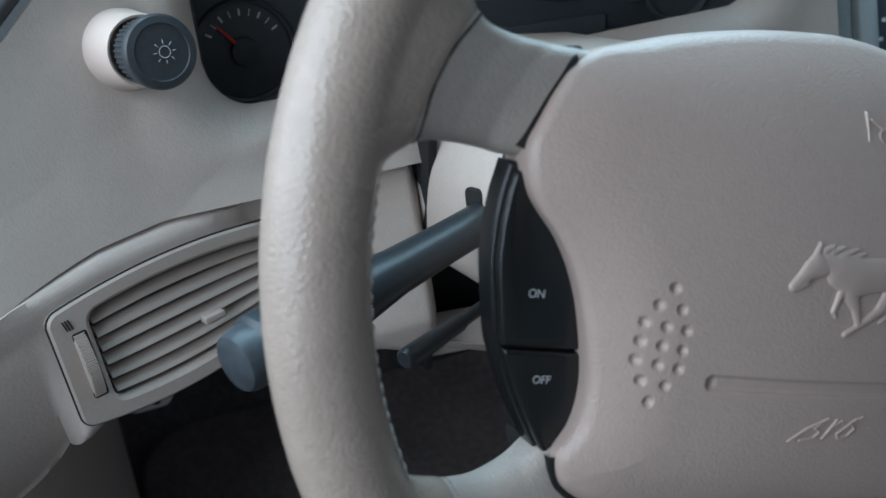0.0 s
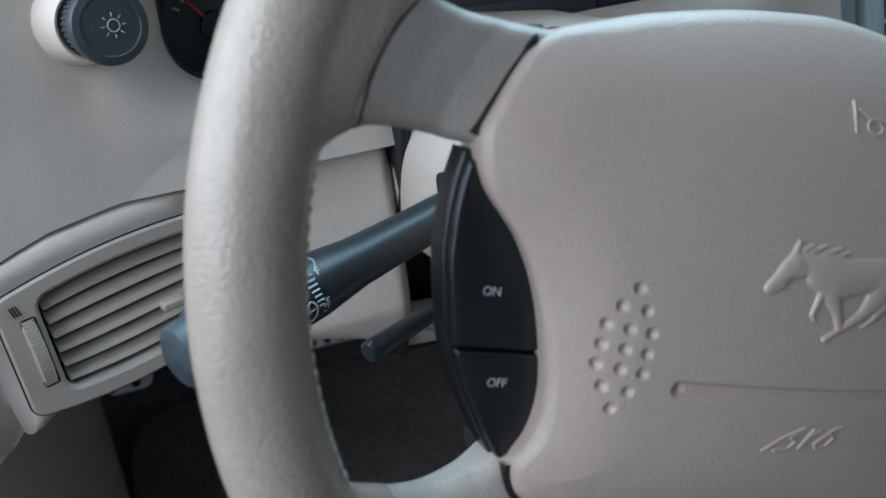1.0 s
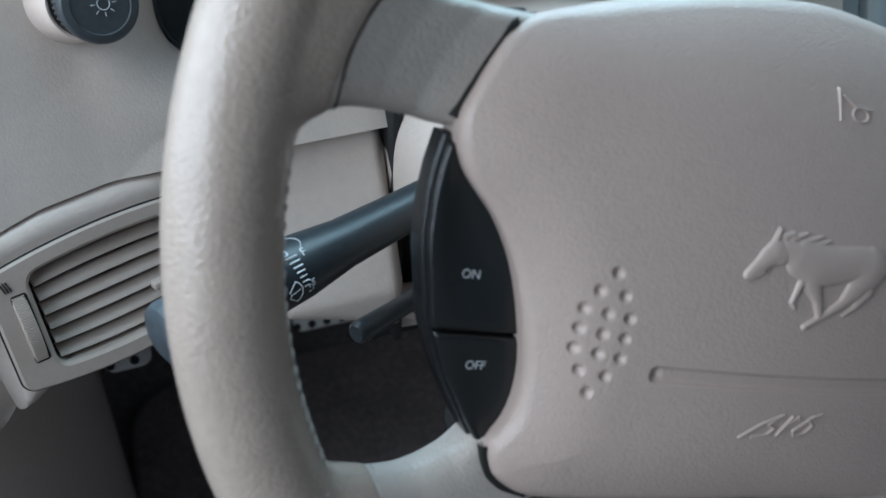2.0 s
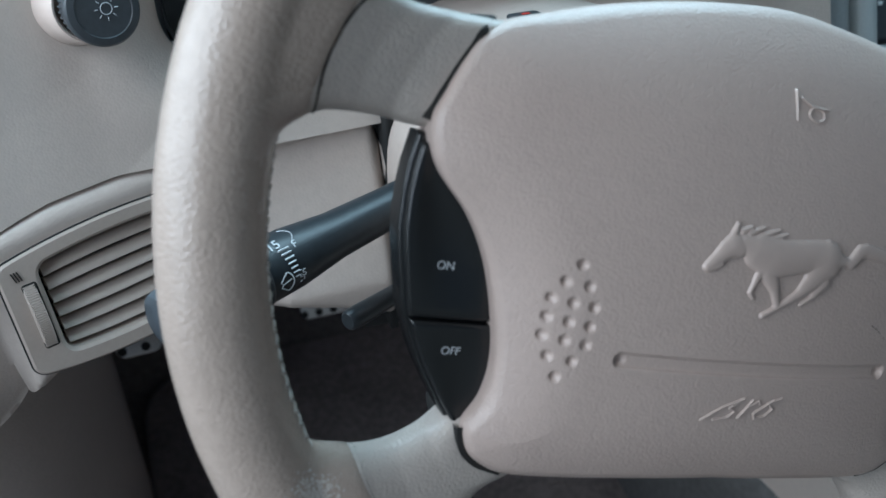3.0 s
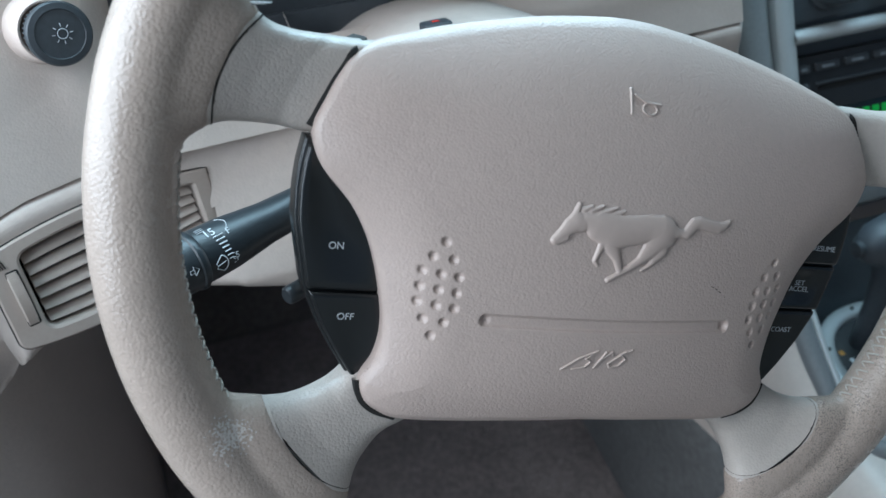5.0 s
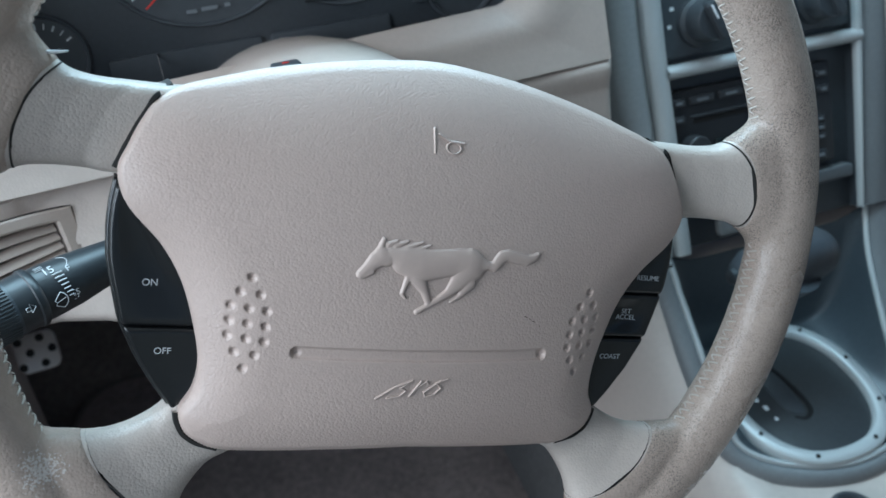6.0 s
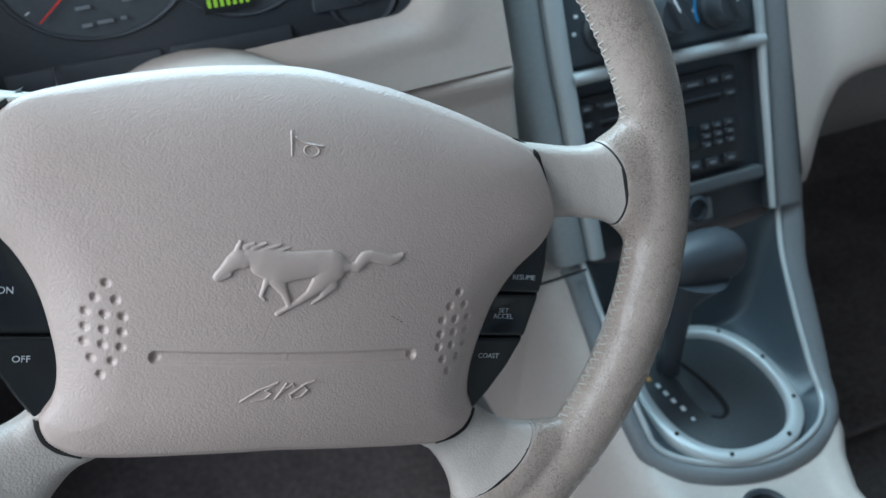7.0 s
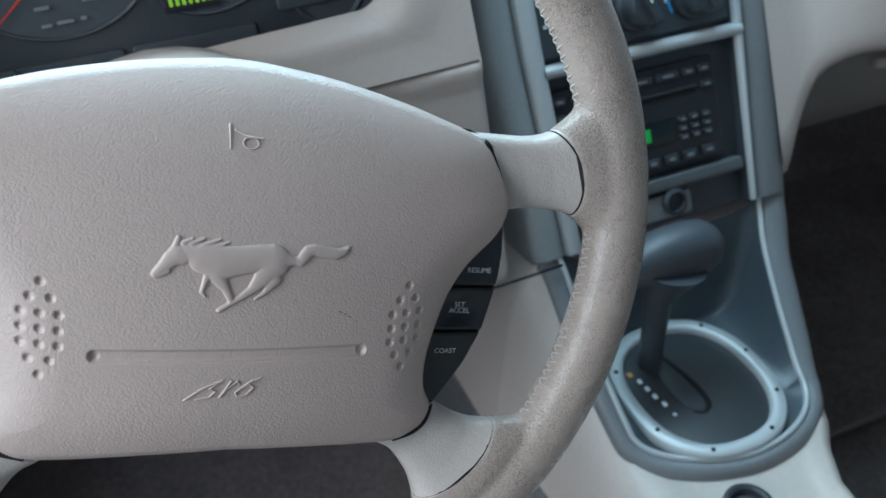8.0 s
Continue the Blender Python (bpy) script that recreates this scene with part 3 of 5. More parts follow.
LO_Z, LO_H = (-0.0125, -0.0115, -0.0100, -0.0075, -0.0035, -0.001, 0.0), (0.010, 0.0105, 0.0110, 0.0115, 0.0122, 0.0115, 0.006)
for side in (1, -1):
    flip = (lambda p: p) if side > 0 else mirror_x
    up = part("spoke", spoke_mesh(flip(UP_U), flip(UP_L), UP_Z, UP_H), spoke_skin, wheel, "grained beige vinyl spoke", 180)
    lo = part("spoke", spoke_mesh(flip(LO_U), flip(LO_L), LO_Z, LO_H), spoke_skin, wheel, "grained beige vinyl spoke", 180)
    # joints between the cover and the spokes, and between the spokes and the leather of the rim
    for sp, line in ((up, [(0.1030, 0.0476), (0.1095, 0.0430), (0.1140, 0.0355), (0.1180, 0.0265), (0.1212, 0.0165)]), (lo, [(0.0932, -0.0775), (0.0925, -0.0815), (0.0905, -0.0860), (0.0875, -0.0888), (0.0840, -0.0908), (0.0765, -0.0930)])):
        pts = smooth_line(flip(line), 40)
        rows = []
        for i, (x, y) in enumerate(pts):
            t = pts[min(i + 1, 39)] - pts[max(i - 1, 0)]
            nrm = np.array((t[1], -t[0])) / np.linalg.norm(t)
            nrm = nrm if nrm @ (x, y) > 0 else -nrm
            top = -0.0014 - 0.0075 * max(0.0, 1 - i / 8) ** 1.4 if sp is up else 0.0006
            q = [np.array((x, y)) + nrm * d for d in (-0.001, 0.0001, 0.0015, 0.0020)]
            rows.append([(*q[0], -0.03), (*q[0], top - 0.001), (*q[1], top), (*q[2], top - 0.0004), (*q[3], top - 0.0015), (*q[3], -0.03)])
        part("gap", loft(rows, False), seam_dark, sp, "dark narrow joint")
    for sp, U, L, Z, H, s0 in ((up, UP_U, UP_L, UP_Z, UP_H, 0.655), (lo, LO_U, LO_L, LO_Z, LO_H, 0.66)):
        leather.append(spoke_mesh(flip(U), flip(L), Z, H, 2.6, s0 - 0.002, 0.0009, 1.0, 0.0004))
        part("leather_seam", spoke_mesh(flip(U), flip(L), Z, H, 2.6, s0 - 0.008, 0.00022, s0 + 0.004), seam_dark, sp, "thin dark seam before the leather", 180)
# the leather of the rim runs out over the spoke ends in one skin
rim = part("rim", join(rim_mesh(), *leather), rim_leather, wheel, "worn beige stitched leather rim", 180)
fuse = rim.modifiers.new("fuse", "REMESH")
fuse.mode, fuse.voxel_size, fuse.use_smooth_shade = "VOXEL", 0.0011, True
ease = rim.modifiers.new("ease", "SMOOTH")
ease.factor, ease.iterations = 0.5, 36
for a0, a1, count, turn in ((20.5, 100, 50, 0.0), (4.5, -34, 25, 0.08), (159.5, 100, 38, 0.0), (175.5, 214, 25, 0.1), (232, 308, 48, 0.1)):
    inner = [((RIM_R - RIM_T - 0.0003) * math.cos(radians(a)), (RIM_R - RIM_T - 0.0003) * math.sin(radians(a)), -0.0010) for a in np.linspace(a0, a1, 90)]
    part("inner_seam", tube(inner, 0.0006, 6), seam_dark, wheel, "dark inner seam line", 180)
    part("stitching", stitch_mesh(a0, a1, count, turn), thread, wheel, "slanted pale stitches", 180)

# switches
for side, rows in ((-1, (("ON", -0.0436, 0.0100, -0.0267), ("OFF", -0.0790, -0.0444, -0.0538))),
                   (1, (("RESUME", -0.0214, 0.0085, -0.0140), ("SET\nACCEL", -0.0426, -0.0221, -0.0320), ("COAST", -0.0775, -0.0433, -0.0523)))):
    rise = 0.0 if side < 0 else 0.0018
    bez = part("switch_bezel", key_mesh(-0.0812, 0.0125, -0.016, -0.0066 + rise, 0.0002, 0.006, side, 0.0014), black_plastic, wheel, "glossy black switch surround")
    for word, y0, y1, ty in rows:
        dish = 0.0022 if word in ("ON", "SET\nACCEL") else 0.0010
        key = part("switch", key_mesh(y0, y1, -0.012, -0.0034 + rise, -0.0012, 0.005, side, 0.0016, dish), black_plastic, wheel, "black speed control switch")
        tx = {"ON": -0.1067, "OFF": -0.1003, "RESUME": 0.1120, "SET\nACCEL": 0.1047, "COAST": 0.0992}[word]
        size = 0.0038 if side < 0 else 0.0033
        print_on = lettering(word, size, key_print, key, pose(tx, ty, -0.00335 + rise), spacing=1.0)
        inner_x, outer_x = button_edges()
        for vert in print_on.data.vertices:  # the print lies in the dish of the key
            xo, xi = outer_x(vert.co.y) - 0.0012, inner_x(vert.co.y) - 0.005
            a, b = (abs(vert.co.x) - xi - 0.0016) / (xo - xi - 0.0032), (vert.co.y - y0) / (y1 - y0)
            vert.co.z -= dish * max(16 * a * (1 - a) * b * (1 - b), 0.0) ** 1.5
for (x0, y0), (x1, y1) in (((0.0405, -0.0275), (0.0420, -0.0280)), ((0.0428, -0.0283), (0.0440, -0.0291)), ((0.0446, -0.0296), (0.0462, -0.0301)), ((0.0486, -0.0318), (0.0490, -0.0323))):
    part("scratch", tube([(x, y, float(pad_height(x, y)) + 0.00002) for x, y in ((x0, y0), (x1, y1))], 0.00012, 4), seam_dark, cover, "fine dark scratch")
part("loose_thread", tube([(-0.1478, 0.0546, 0.001), (-0.1450, 0.0552, 0.0015), (-0.1422, 0.0556, 0.001), (-0.1394, 0.0562, 0.0015)], [0.0005, 0.0006, 0.0005, 0.0002], 6), print_white, wheel, "loose white thread end", 180)
# the dark hub behind the cover
part("hub", slab([(x * 0.86, y * 0.86 - 0.003) for x, y in smooth_line(PAD_HALF + [(-x, y) for x, y in PAD_HALF[1:-1]][::-1], 90, closed=True)][::-1], -0.05, -0.014, 0.003), black_gap, wheel, "black hub behind the cover")


# ---- dashboard ----
def dash_y(x, z):
    """The face of the dashboard, raked back and wrapped towards the driver at its outer end."""
    y0 = np.interp(x, (-0.36, -0.30, -0.245, -0.21, -0.17, -0.10, 0.0, 0.203), (0.105, 0.128, 0.149, 0.161, 0.172, 0.186, 0.197, 0.206))
    return y0 + (z - 0.600) * 0.5


OPEN_L, OPEN_R, OPEN_B, OPEN_T = -0.1770, 0.1515, 0.6330, 0.785


def seam_z(x):
    return np.interp(x, (-0.36, -0.30, -0.272, -0.237, -0.207, -0.159, -0.10, 0.203), (0.566, 0.591, 0.599, 0.605, 0.606, 0.6035, 0.600, 0.596))


dash = thing("dashboard", "beige grained plastic dashboard with a rounded instrument opening", "dashboard", m=pose(0, 0.2, 0.5))


def world_part(name, piece, mat, parent, label="", angle=38):
    """A part whose points are given in the world."""
    ob = part(name, piece, mat, parent, label, angle)
    ob.matrix_parent_inverse = parent.matrix_basis.inverted()
    return ob


def upper_dash():
    n = 200
    hole = np.array(rounded(OPEN_R - OPEN_L, OPEN_T - OPEN_B, 0.024, 49, (OPEN_L + OPEN_R) / 2, (OPEN_B + OPEN_T) / 2))
    n = len(hole)
    cx, cz = (OPEN_L + OPEN_R) / 2, (OPEN_B + OPEN_T) / 2
    x0, x1, z1 = -0.36, 0.203, 0.84
    outer = []
    for x, z in hole:
        dx, dz = x - cx, z - cz
        s = 99.0
        if dx > 1e-6: s = min(s, (x1 - cx) / dx)
        if dx < -1e-6: s = min(s, (x0 - cx) / dx)
        if dz > 1e-6: s = min(s, (z1 - cz) / dz)
        if dx < -1e-6:  # the panel's outer end falls away in a slanted line
            den = dz - 0.78 * dx
            if den > 1e-6: s = min(s, (0.706 + 0.78 * (cx + 0.2305) - cz) / den)
        if dz < -1e-6:
            for _ in range(6):
                s = min(s, (seam_z(np.clip(cx + s * dx, x0, x1)) - cz) / dz)
        outer.append((cx + s * dx, cz + s * dz))
    outer = np.array(outer)
    rings = [[(x, dash_y(x, z) + 0.010, z - 0.003) for x, z in outer]]
    rings.append([(x, dash_y(x, z) + 0.004, z - 0.0015) for x, z in outer])
    for s in np.linspace(0, 1, 64):
        ring = []
        for o, h in zip(outer, hole):
            p = o + (h - o) * s
            d = np.linalg.norm(h - p)
            lip = 0.0020 * math.exp(-((d - 0.020) / 0.014) ** 2) - 0.0085 * max(0.0, 1 - d / 0.016) ** 2.2
            far = math.hypot(p[0] + 0.2085, (p[1] - 0.6780) * 1.1)
            dish = 0.0035 * min(max((0.0345 - far) / 0.010, 0.0), 1.0) ** 2
            ring.append((p[0], dash_y(*p) + dish - lip, p[1]))
        rings.append(ring)
    for ins, dep in ((0.0008, 0.0105), (0.0010, 0.013)):
        q = inset(hole, ins)
        rings.append([(x, dash_y(x, z) + dep, z) for x, z in q])
    tunnel = [[(x, dash_y(x, z) + dep, z - 0.55 * max(dep - 0.006, 0.0) * min(max((cz - z) / 0.06, 0.0), 1.0)) for x, z in inset(hole, ins)] for ins, dep in ((0.0006, 0.0120), (0.003, 0.018), (0.006, 0.090))]
    return loft(rings, True), loft(tunnel, True)


upper_skin, hood = upper_dash()
world_part("instrument_hood", hood, cluster_face, dash, "black inner wall of the instrument opening")
world_part("upper_panel", upper_skin, dash_skin, dash, "smooth beige upper panel round the instruments", 50)


def knee_y(x, z):
    if x > 0:
        return float(dash_y(x, 0.596)) - 0.001 + (z - 0.585) * 0.31
    k = min(max((x + 0.19) / 0.05, 0.0), 1.0)
    under = min(max((-0.257 - x) / 0.010, 0.0), 1.0) * max(0.592 - z, 0.0) ** 2 * 4.4
    return under + 0.1415 + (min(x, -0.17) + 0.245) * 0.35 + (max(z, 0.528 * k) - 0.572) * (0.31 + 0.19 * k)


def lower_dash(x0, x1, bottom, n=70):
    """The knee panel under the joint: a rounded lip, a raked face and a lower edge that turns forward."""
    rings = []
    for x in np.linspace(x0, x1, n):
        zt = seam_z(x) - 0.0016 + float(np.interp(x, (-0.175, -0.13, -0.08, -0.07), (0.0, 0.025, 0.029, 0.0)))
        zb = bottom(x)
        y0 = dash_y(x, zt)
        yk = knee_y(x, zt - 0.016)
        back = 0.05 if x < -0.15 or x > 0 else 0.012
        ring = [(x, y0 + back, zt - 0.002 if back < 0.02 else zt + 0.0008), (x, y0 + 0.004, zt), (x, y0 - 0.001, zt - 0.001), (x, yk - 0.0014 + 0.004 * 0.31, zt - 0.005), (x, yk - 0.0014 + 0.002 * 0.31, zt - 0.010), (x, yk - 0.0004, zt - 0.016)]
        for s in np.linspace(0.03, 1, 34):
            z = zt - 0.016 + (zb + 0.006 - zt + 0.016) * s
            ring.append((x, knee_y(x, z), z))
        yb = ring[-1][1]
        ring += [(x, yb + 0.001, zb + 0.002), (x, yb + 0.005, zb), (x, yb + 0.05, zb - 0.002), (x, yb + 0.20, zb + 0.01)]
        round_off = 0.008 * max(0.0, 1 - (x1 - x) / 0.007) ** 2
        rings.append([(px, py + round_off, pz) for px, py, pz in ring])
    rings.append([(px + 0.0004, py + 0.05, pz) for px, py, pz in rings[-1]])
    return loft(rings, False)


def cut(piece, inside):
    """Leave out the faces whose middle lies inside."""
    v, f = piece
    return v, [q for q in f if not inside(sum((Vector(v[i]) for i in q), Vector()) / len(q))]


VENT_A, VENT_N = Vector((0.944, 0.330, 0)), Vector((0.315, -0.9015, 0.278)).normalized()
bottom_left = lambda x: np.interp(x, (-0.36, -0.30, -0.289, -0.274, -0.266, -0.258, -0.245, -0.225, -0.20, -0.145, -0.114, -0.08, -0.044), (0.400, 0.468, 0.480, 0.498, 0.511, 0.525, 0.5315, 0.531, 0.530, 0.523, 0.514, 0.500, 0.484))
VENT_M = on_plane(Vector((-0.245, 0.139, 0.572)) + VENT_N * 0.002, VENT_A, VENT_N)
TOP_FIT = np.polyfit((-0.016, 0.003, 0.036, 0.086, 0.103), (0.018, 0.0208, 0.0235, 0.0215, 0.0165), 2)
BOT_FIT = np.polyfit((-0.02, 0.047, 0.103), (-0.0345, -0.0390, -0.0260), 2)
top_edge = lambda u: np.polyval(TOP_FIT, u)
bot_edge = lambda u: np.polyval(BOT_FIT, u)


def in_vent(p):
    q = VENT_M.inverted() @ p
    return -0.0125 < q.x < 0.0995 and bot_edge(q.x) + 0.004 < q.y < top_edge(q.x) - 0.004 and abs(q.z) < 0.03


world_part("knee_panel", cut(lower_dash(-0.36, -0.0830, bottom_left, 150), in_vent), dash_lower, dash, "beige lower panel with a rounded lip", 60)
world_part("knee_panel", lower_dash(0.088, 0.206, lambda x: 0.4345), dash_lower, dash, "beige lower panel beside the centre stack", 60)
rows = []
for x in np.linspace(-0.0826, 0.092, 24):
    zt, zb = 0.514 - 0.015 * (x + 0.096) / 0.19, float(bottom_left(min(x, -0.05))) - 0.03 * max(x + 0.05, 0)
    rows.append([(x, 0.176, zt - 0.040), (x, 0.172, zt - 0.004), (x, 0.168, zt - 0.0005), (x, 0.160, zt - 0.002), (x, 0.155, zt - 0.010), (x, 0.150, zb + 0.008), (x, 0.152, zb + 0.002), (x, 0.158, zb), (x, 0.36, zb + 0.01)])
world_part("knee_panel", loft(rows, False), dash_lower, dash, "beige lower panel under the column", 60)
# black shapes for the shade along the joint and in the gaps round the column
world_part("joint", loft([[(x, dash_y(x, seam_z(x)) + 0.0035, seam_z(x) - 0.002), (x, dash_y(x, seam_z(x)) + 0.0035, seam_z(x) + 0.0015)] for x in np.linspace(-0.36, 0.203, 80)], False), black_gap, dash, "dark joint line")
world_part("column_recess", box(-0.094, 0.09, 0.184, 0.24, 0.46, 0.600, 0.002), black_gap, dash, "black box for the shade in the recess round the column")

world_part("gap_lining", box(-0.0828, -0.0780, 0.169, 0.20, 0.47, 0.620, 0.0005), black_gap, dash, "black strip for the shade in the gap beside the column")

seal = []
for x in np.linspace(-0.355, -0.100, 30):
    z = 0.706 + 0.78 * (x + 0.2305) + 0.003
    seal.append((x, float(dash_y(x, z)) + 0.006, z))
world_part("edge_seal", tube(seal, 0.0032, 8), rubber, dash, "black rubber seal along the panel's outer end", 180)

# dashboard top and its far edge under the windscreen
world_part("dash_top", loft([[(x, y, z) for x in np.linspace(-0.40, 1.14, 20)] for y, z in ((0.31, 0.835), (0.33, 0.845), (0.5, 0.85), (0.8, 0.83))], False), dash_skin, dash, "beige dashboard top")

# out of view; added to shade the lower edge of the instrument opening
world_part("instrument_brow", loft([[(x, y + 0.02 * (x / 0.21) ** 2, z - 0.25 * x * x) for x in np.linspace(-0.215, 0.205, 30)] for y, z in ((0.36, 0.846), (0.30, 0.842), (0.235, 0.828), (0.205, 0.812), (0.202, 0.806), (0.210, 0.803), (0.30, 0.812))], False), dash_skin, dash, "unseen beige brow, added to shade the instruments", 60)

# ---- headlamp switch ----
knob_at = Vector((-0.196, 0.160, 0.685))
knob_dir = Vector((0.29, -0.89, 0.31)).normalized()
switch = thing("headlamp_switch", "round dark headlamp knob in a pale beige cup on the dashboard", "switch", m=on_plane(knob_at, (1, 0.1, 0), knob_dir) @ Matrix.Scale(0.92, 4))
part("knob", lathe([(0.0, -0.020), (0.0128, -0.020), (0.0132, -0.006), (0.0150, -0.0055), (0.0156, -0.004), (0.0156, -0.0012), (0.0148, 0.0), (0.0120, 0.0006), (0.0116, 0.0), (0.0, 0.0002)], 56), knob_black, switch, "dark ribbed knob")
knob = switch.children[-1]
for i in range(36):
    a = 2 * math.pi * i / 36
    part("rib", tube([(0.0132 * math.cos(a), 0.0132 * math.sin(a), z) for z in (-0.019, -0.0065)], 0.0006, 5), knob_black, knob)
part("cup", lathe([(0.0, -0.070), (0.0125, -0.068), (0.0130, -0.028), (0.0143, -0.0220), (0.0153, -0.0217), (0.0161, -0.0235), (0.0170, -0.033), (0.0183, -0.043), (0.0190, -0.070)], 56), cup_plastic, switch, "pale pinkish beige flared cup")
sym = []
for i in range(8):
    a = 2 * math.pi * i / 8
    sym.append(tube([(r * math.cos(a) + 0.001, r * math.sin(a), 0.0006) for r in (0.0034, 0.0050)], 0.00015, 4))
circ = [(0.0024 * math.cos(a) + 0.001, 0.0024 * math.sin(a), 0.0006) for a in np.linspace(0, 2 * math.pi, 25)]
sym.append(tube(circ, 0.00016, 4))
part("light_symbol", join(*sym), key_print, knob, "pale printed lamp symbol", 180)

# ---- side air vent ----
vent = thing("air_vent", "beige louvred air vent with a thumb wheel in the dashboard", "air vent", m=VENT_M)


def vent_loop(u0, u1, d_top, d_bot, n=30, corner=0.005):
    us = np.r_[u0 + corner * (1 - np.cos(np.linspace(0, math.pi / 2, 9)[:-1])), np.linspace(u0 + corner, u1, n)]
    turn = lambda u: corner - math.sqrt(max(corner ** 2 - max(corner - (u - u0), 0) ** 2, 0))
    return [(u, bot_edge(u) + d_bot + turn(u)) for u in us] + [(u, top_edge(u) - d_top - turn(u)) for u in us[::-1]]


fo, fi = vent_loop(-0.0165, 0.1035, 0, 0), vent_loop(-0.0005, 0.0935, 0.0075, 0.0085)
rings = [[(x, y, -0.004) for x, y in fo], [(x, y, 0.0012) for x, y in fo], [(x, y, 0.0020) for x, y in inset(fo, 0.0010)],
         [(x, y, 0.0022) for x, y in inset(fi, -0.0015)], [(x, y, 0.0010) for x, y in fi], [(x, y, -0.02) for x, y in fi]]
part("frame", loft(rings), vent_plastic, vent, "beige moulded vent frame", 30)
part("frame_joint", tube([(x, y, 0.0003) for x, y in fo + fo[:1]], 0.0007, 6, False), black_gap, vent, "thin dark joint round the frame", 180)
part("duct", slab(vent_loop(-0.003, 0.097, 0.004, 0.004), -0.030, -0.016, 0.001), black_gap, vent, "black duct behind the slats")
for i in range(6):
    s = (i + 0.75) / 6.4
    pts = []
    for u in np.linspace(0.0015, 0.0925, 24):
        t, b = top_edge(u) - 0.0075, bot_edge(u) + 0.0085
        pts.append((u, t + (b - t) * s, -0.0035))
    ringset = []
    for x, y, z in pts:
        ringset.append([(x, y + dy, z + dz) for dy, dz in ((0.0023, -0.0034), (0.0019, -0.0016), (-0.0012, 0.0016), (-0.0020, 0.0020), (-0.0025, 0.0012), (-0.0026, -0.0020), (-0.0020, -0.0056), (0.0016, -0.0056))])
    part("slat", loft(ringset, True, True, True), vent_plastic, vent, "", 50)
for i in range(9):
    u = 0.010 + i * 0.0098
    part("vane", box(u - 0.0016, u + 0.0016, top_edge(u) - 0.0145, top_edge(u) - 0.0085, -0.0145, -0.0100, 0.0003), vent_plastic, vent)
part("thumb_wheel", moved(lathe([(0.0, -0.0028), (0.0290, -0.0028), (0.0300, -0.0018), (0.0300, 0.0018), (0.0290, 0.0028), (0.0, 0.0028)], 90), pose(-0.0062, -0.0085, -0.0240, 0, 90, 0)), vent_plastic, vent, "ribbed beige thumb wheel")
tw = vent.children[-1]
for i in range(30):
    a = radians(-29 + i * 2.0)
    part("rib", tube([(-0.0062 + d, -0.0085 + 0.0301 * math.sin(a), -0.0240 + 0.0301 * math.cos(a)) for d in (-0.0025, 0.0025)], 0.00034, 5), vent_plastic, tw)
part("wheel_slot", slab(rounded(0.0064, 0.0315, 0.0012, 3, -0.0058, -0.0085), 0.0015, 0.00232, 0.0001), black_gap, vent, "dark slot of the thumb wheel")
for i in range(3):
    part("mark", tube([(-0.0098 + i * 0.0012, 0.0095, 0.0024), (-0.0108 + i * 0.0012, 0.0140, 0.0024)], 0.00028, 5), seam_dark, vent, "small moulded mark")
part("slider", slab(rounded(0.0105, 0.0040, 0.0012, 3, 0.0505, -0.0120), 0.001, 0.0058, 0.0010), vent_plastic, vent, "small pale louvre slider")

# ---- instrument cluster ----
CL = on_plane((-0.017, 0.272, 0.65), (1, 0, 0), (0, -0.966, 0.259))
cluster = thing("instrument_cluster", "dark instrument cluster with dials, red needles and a green odometer", "instrument cluster", m=CL)
part("faceplate", slab(rounded(0.345, 0.20, 0.02, 5, 0.006, 0.065), -0.012, 0.0, 0.001), cluster_face, cluster, "dark grey face")


def dial(name, x, y, r, label):
    ob = part(name, lathe([(0, 0.0004), (r, 0.0004), (r + 0.0005, 0.0022), (r + 0.0022, 0.0030), (r + 0.0032, 0.0010), (r + 0.0032, 0.0001)], 56), dial_face, cluster, label)
    ob.location = (x, y, 0)
    return ob


for name, x, y, r, na, nl in (("fuel_gauge", -0.130, -0.018, 0.024, 132, 0.020), ("tachometer", -0.029, 0.031, 0.056, 226, 0.053), ("speedometer", 0.060, 0.040, 0.052, 215, 0.046), ("small_gauge", 0.136, -0.012, 0.022, 120, 0.018)):
    d = dial(name, x, y, r, "dark round dial")
    if name == "tachometer":
        d.scale = (1.0, 0.76, 1.0)
    a = radians(na)
    if name != "small_gauge":
        part("needle", tube([(0.004 * math.cos(a), 0.004 * math.sin(a), 0.0042), (nl * math.cos(a), nl * math.sin(a), 0.0042)], [0.0011, 0.0006], 6), needle_red, d, "red needle")
    part("needle_cap", lathe([(0, 0.0005), (0.0075 if r < 0.03 else 0.011, 0.0005), (0.0070 if r < 0.03 else 0.010, 0.0055), (0, 0.006)], 32), knob_black, d, "black needle hub")
    for k in range(9 if r < 0.03 else 15):
        b = radians(30 + k * (120 / 8)) if r < 0.03 else radians(-35 + k * (250 / 14))
        part("tick", tube([((r - 0.006) * math.cos(b), (r - 0.006) * math.sin(b), 0.0007), ((r - 0.0025) * math.cos(b), (r - 0.0025) * math.sin(b), 0.0007)], 0.00055 if k % 2 == 0 else 0.0003, 4), print_white, d)
odo = part("odometer", slab(rounded(0.034, 0.0125, 0.001, 3, 0.047, -0.003), 0.0032, 0.0042, 0.0004), radio_black, cluster, "black odometer window")
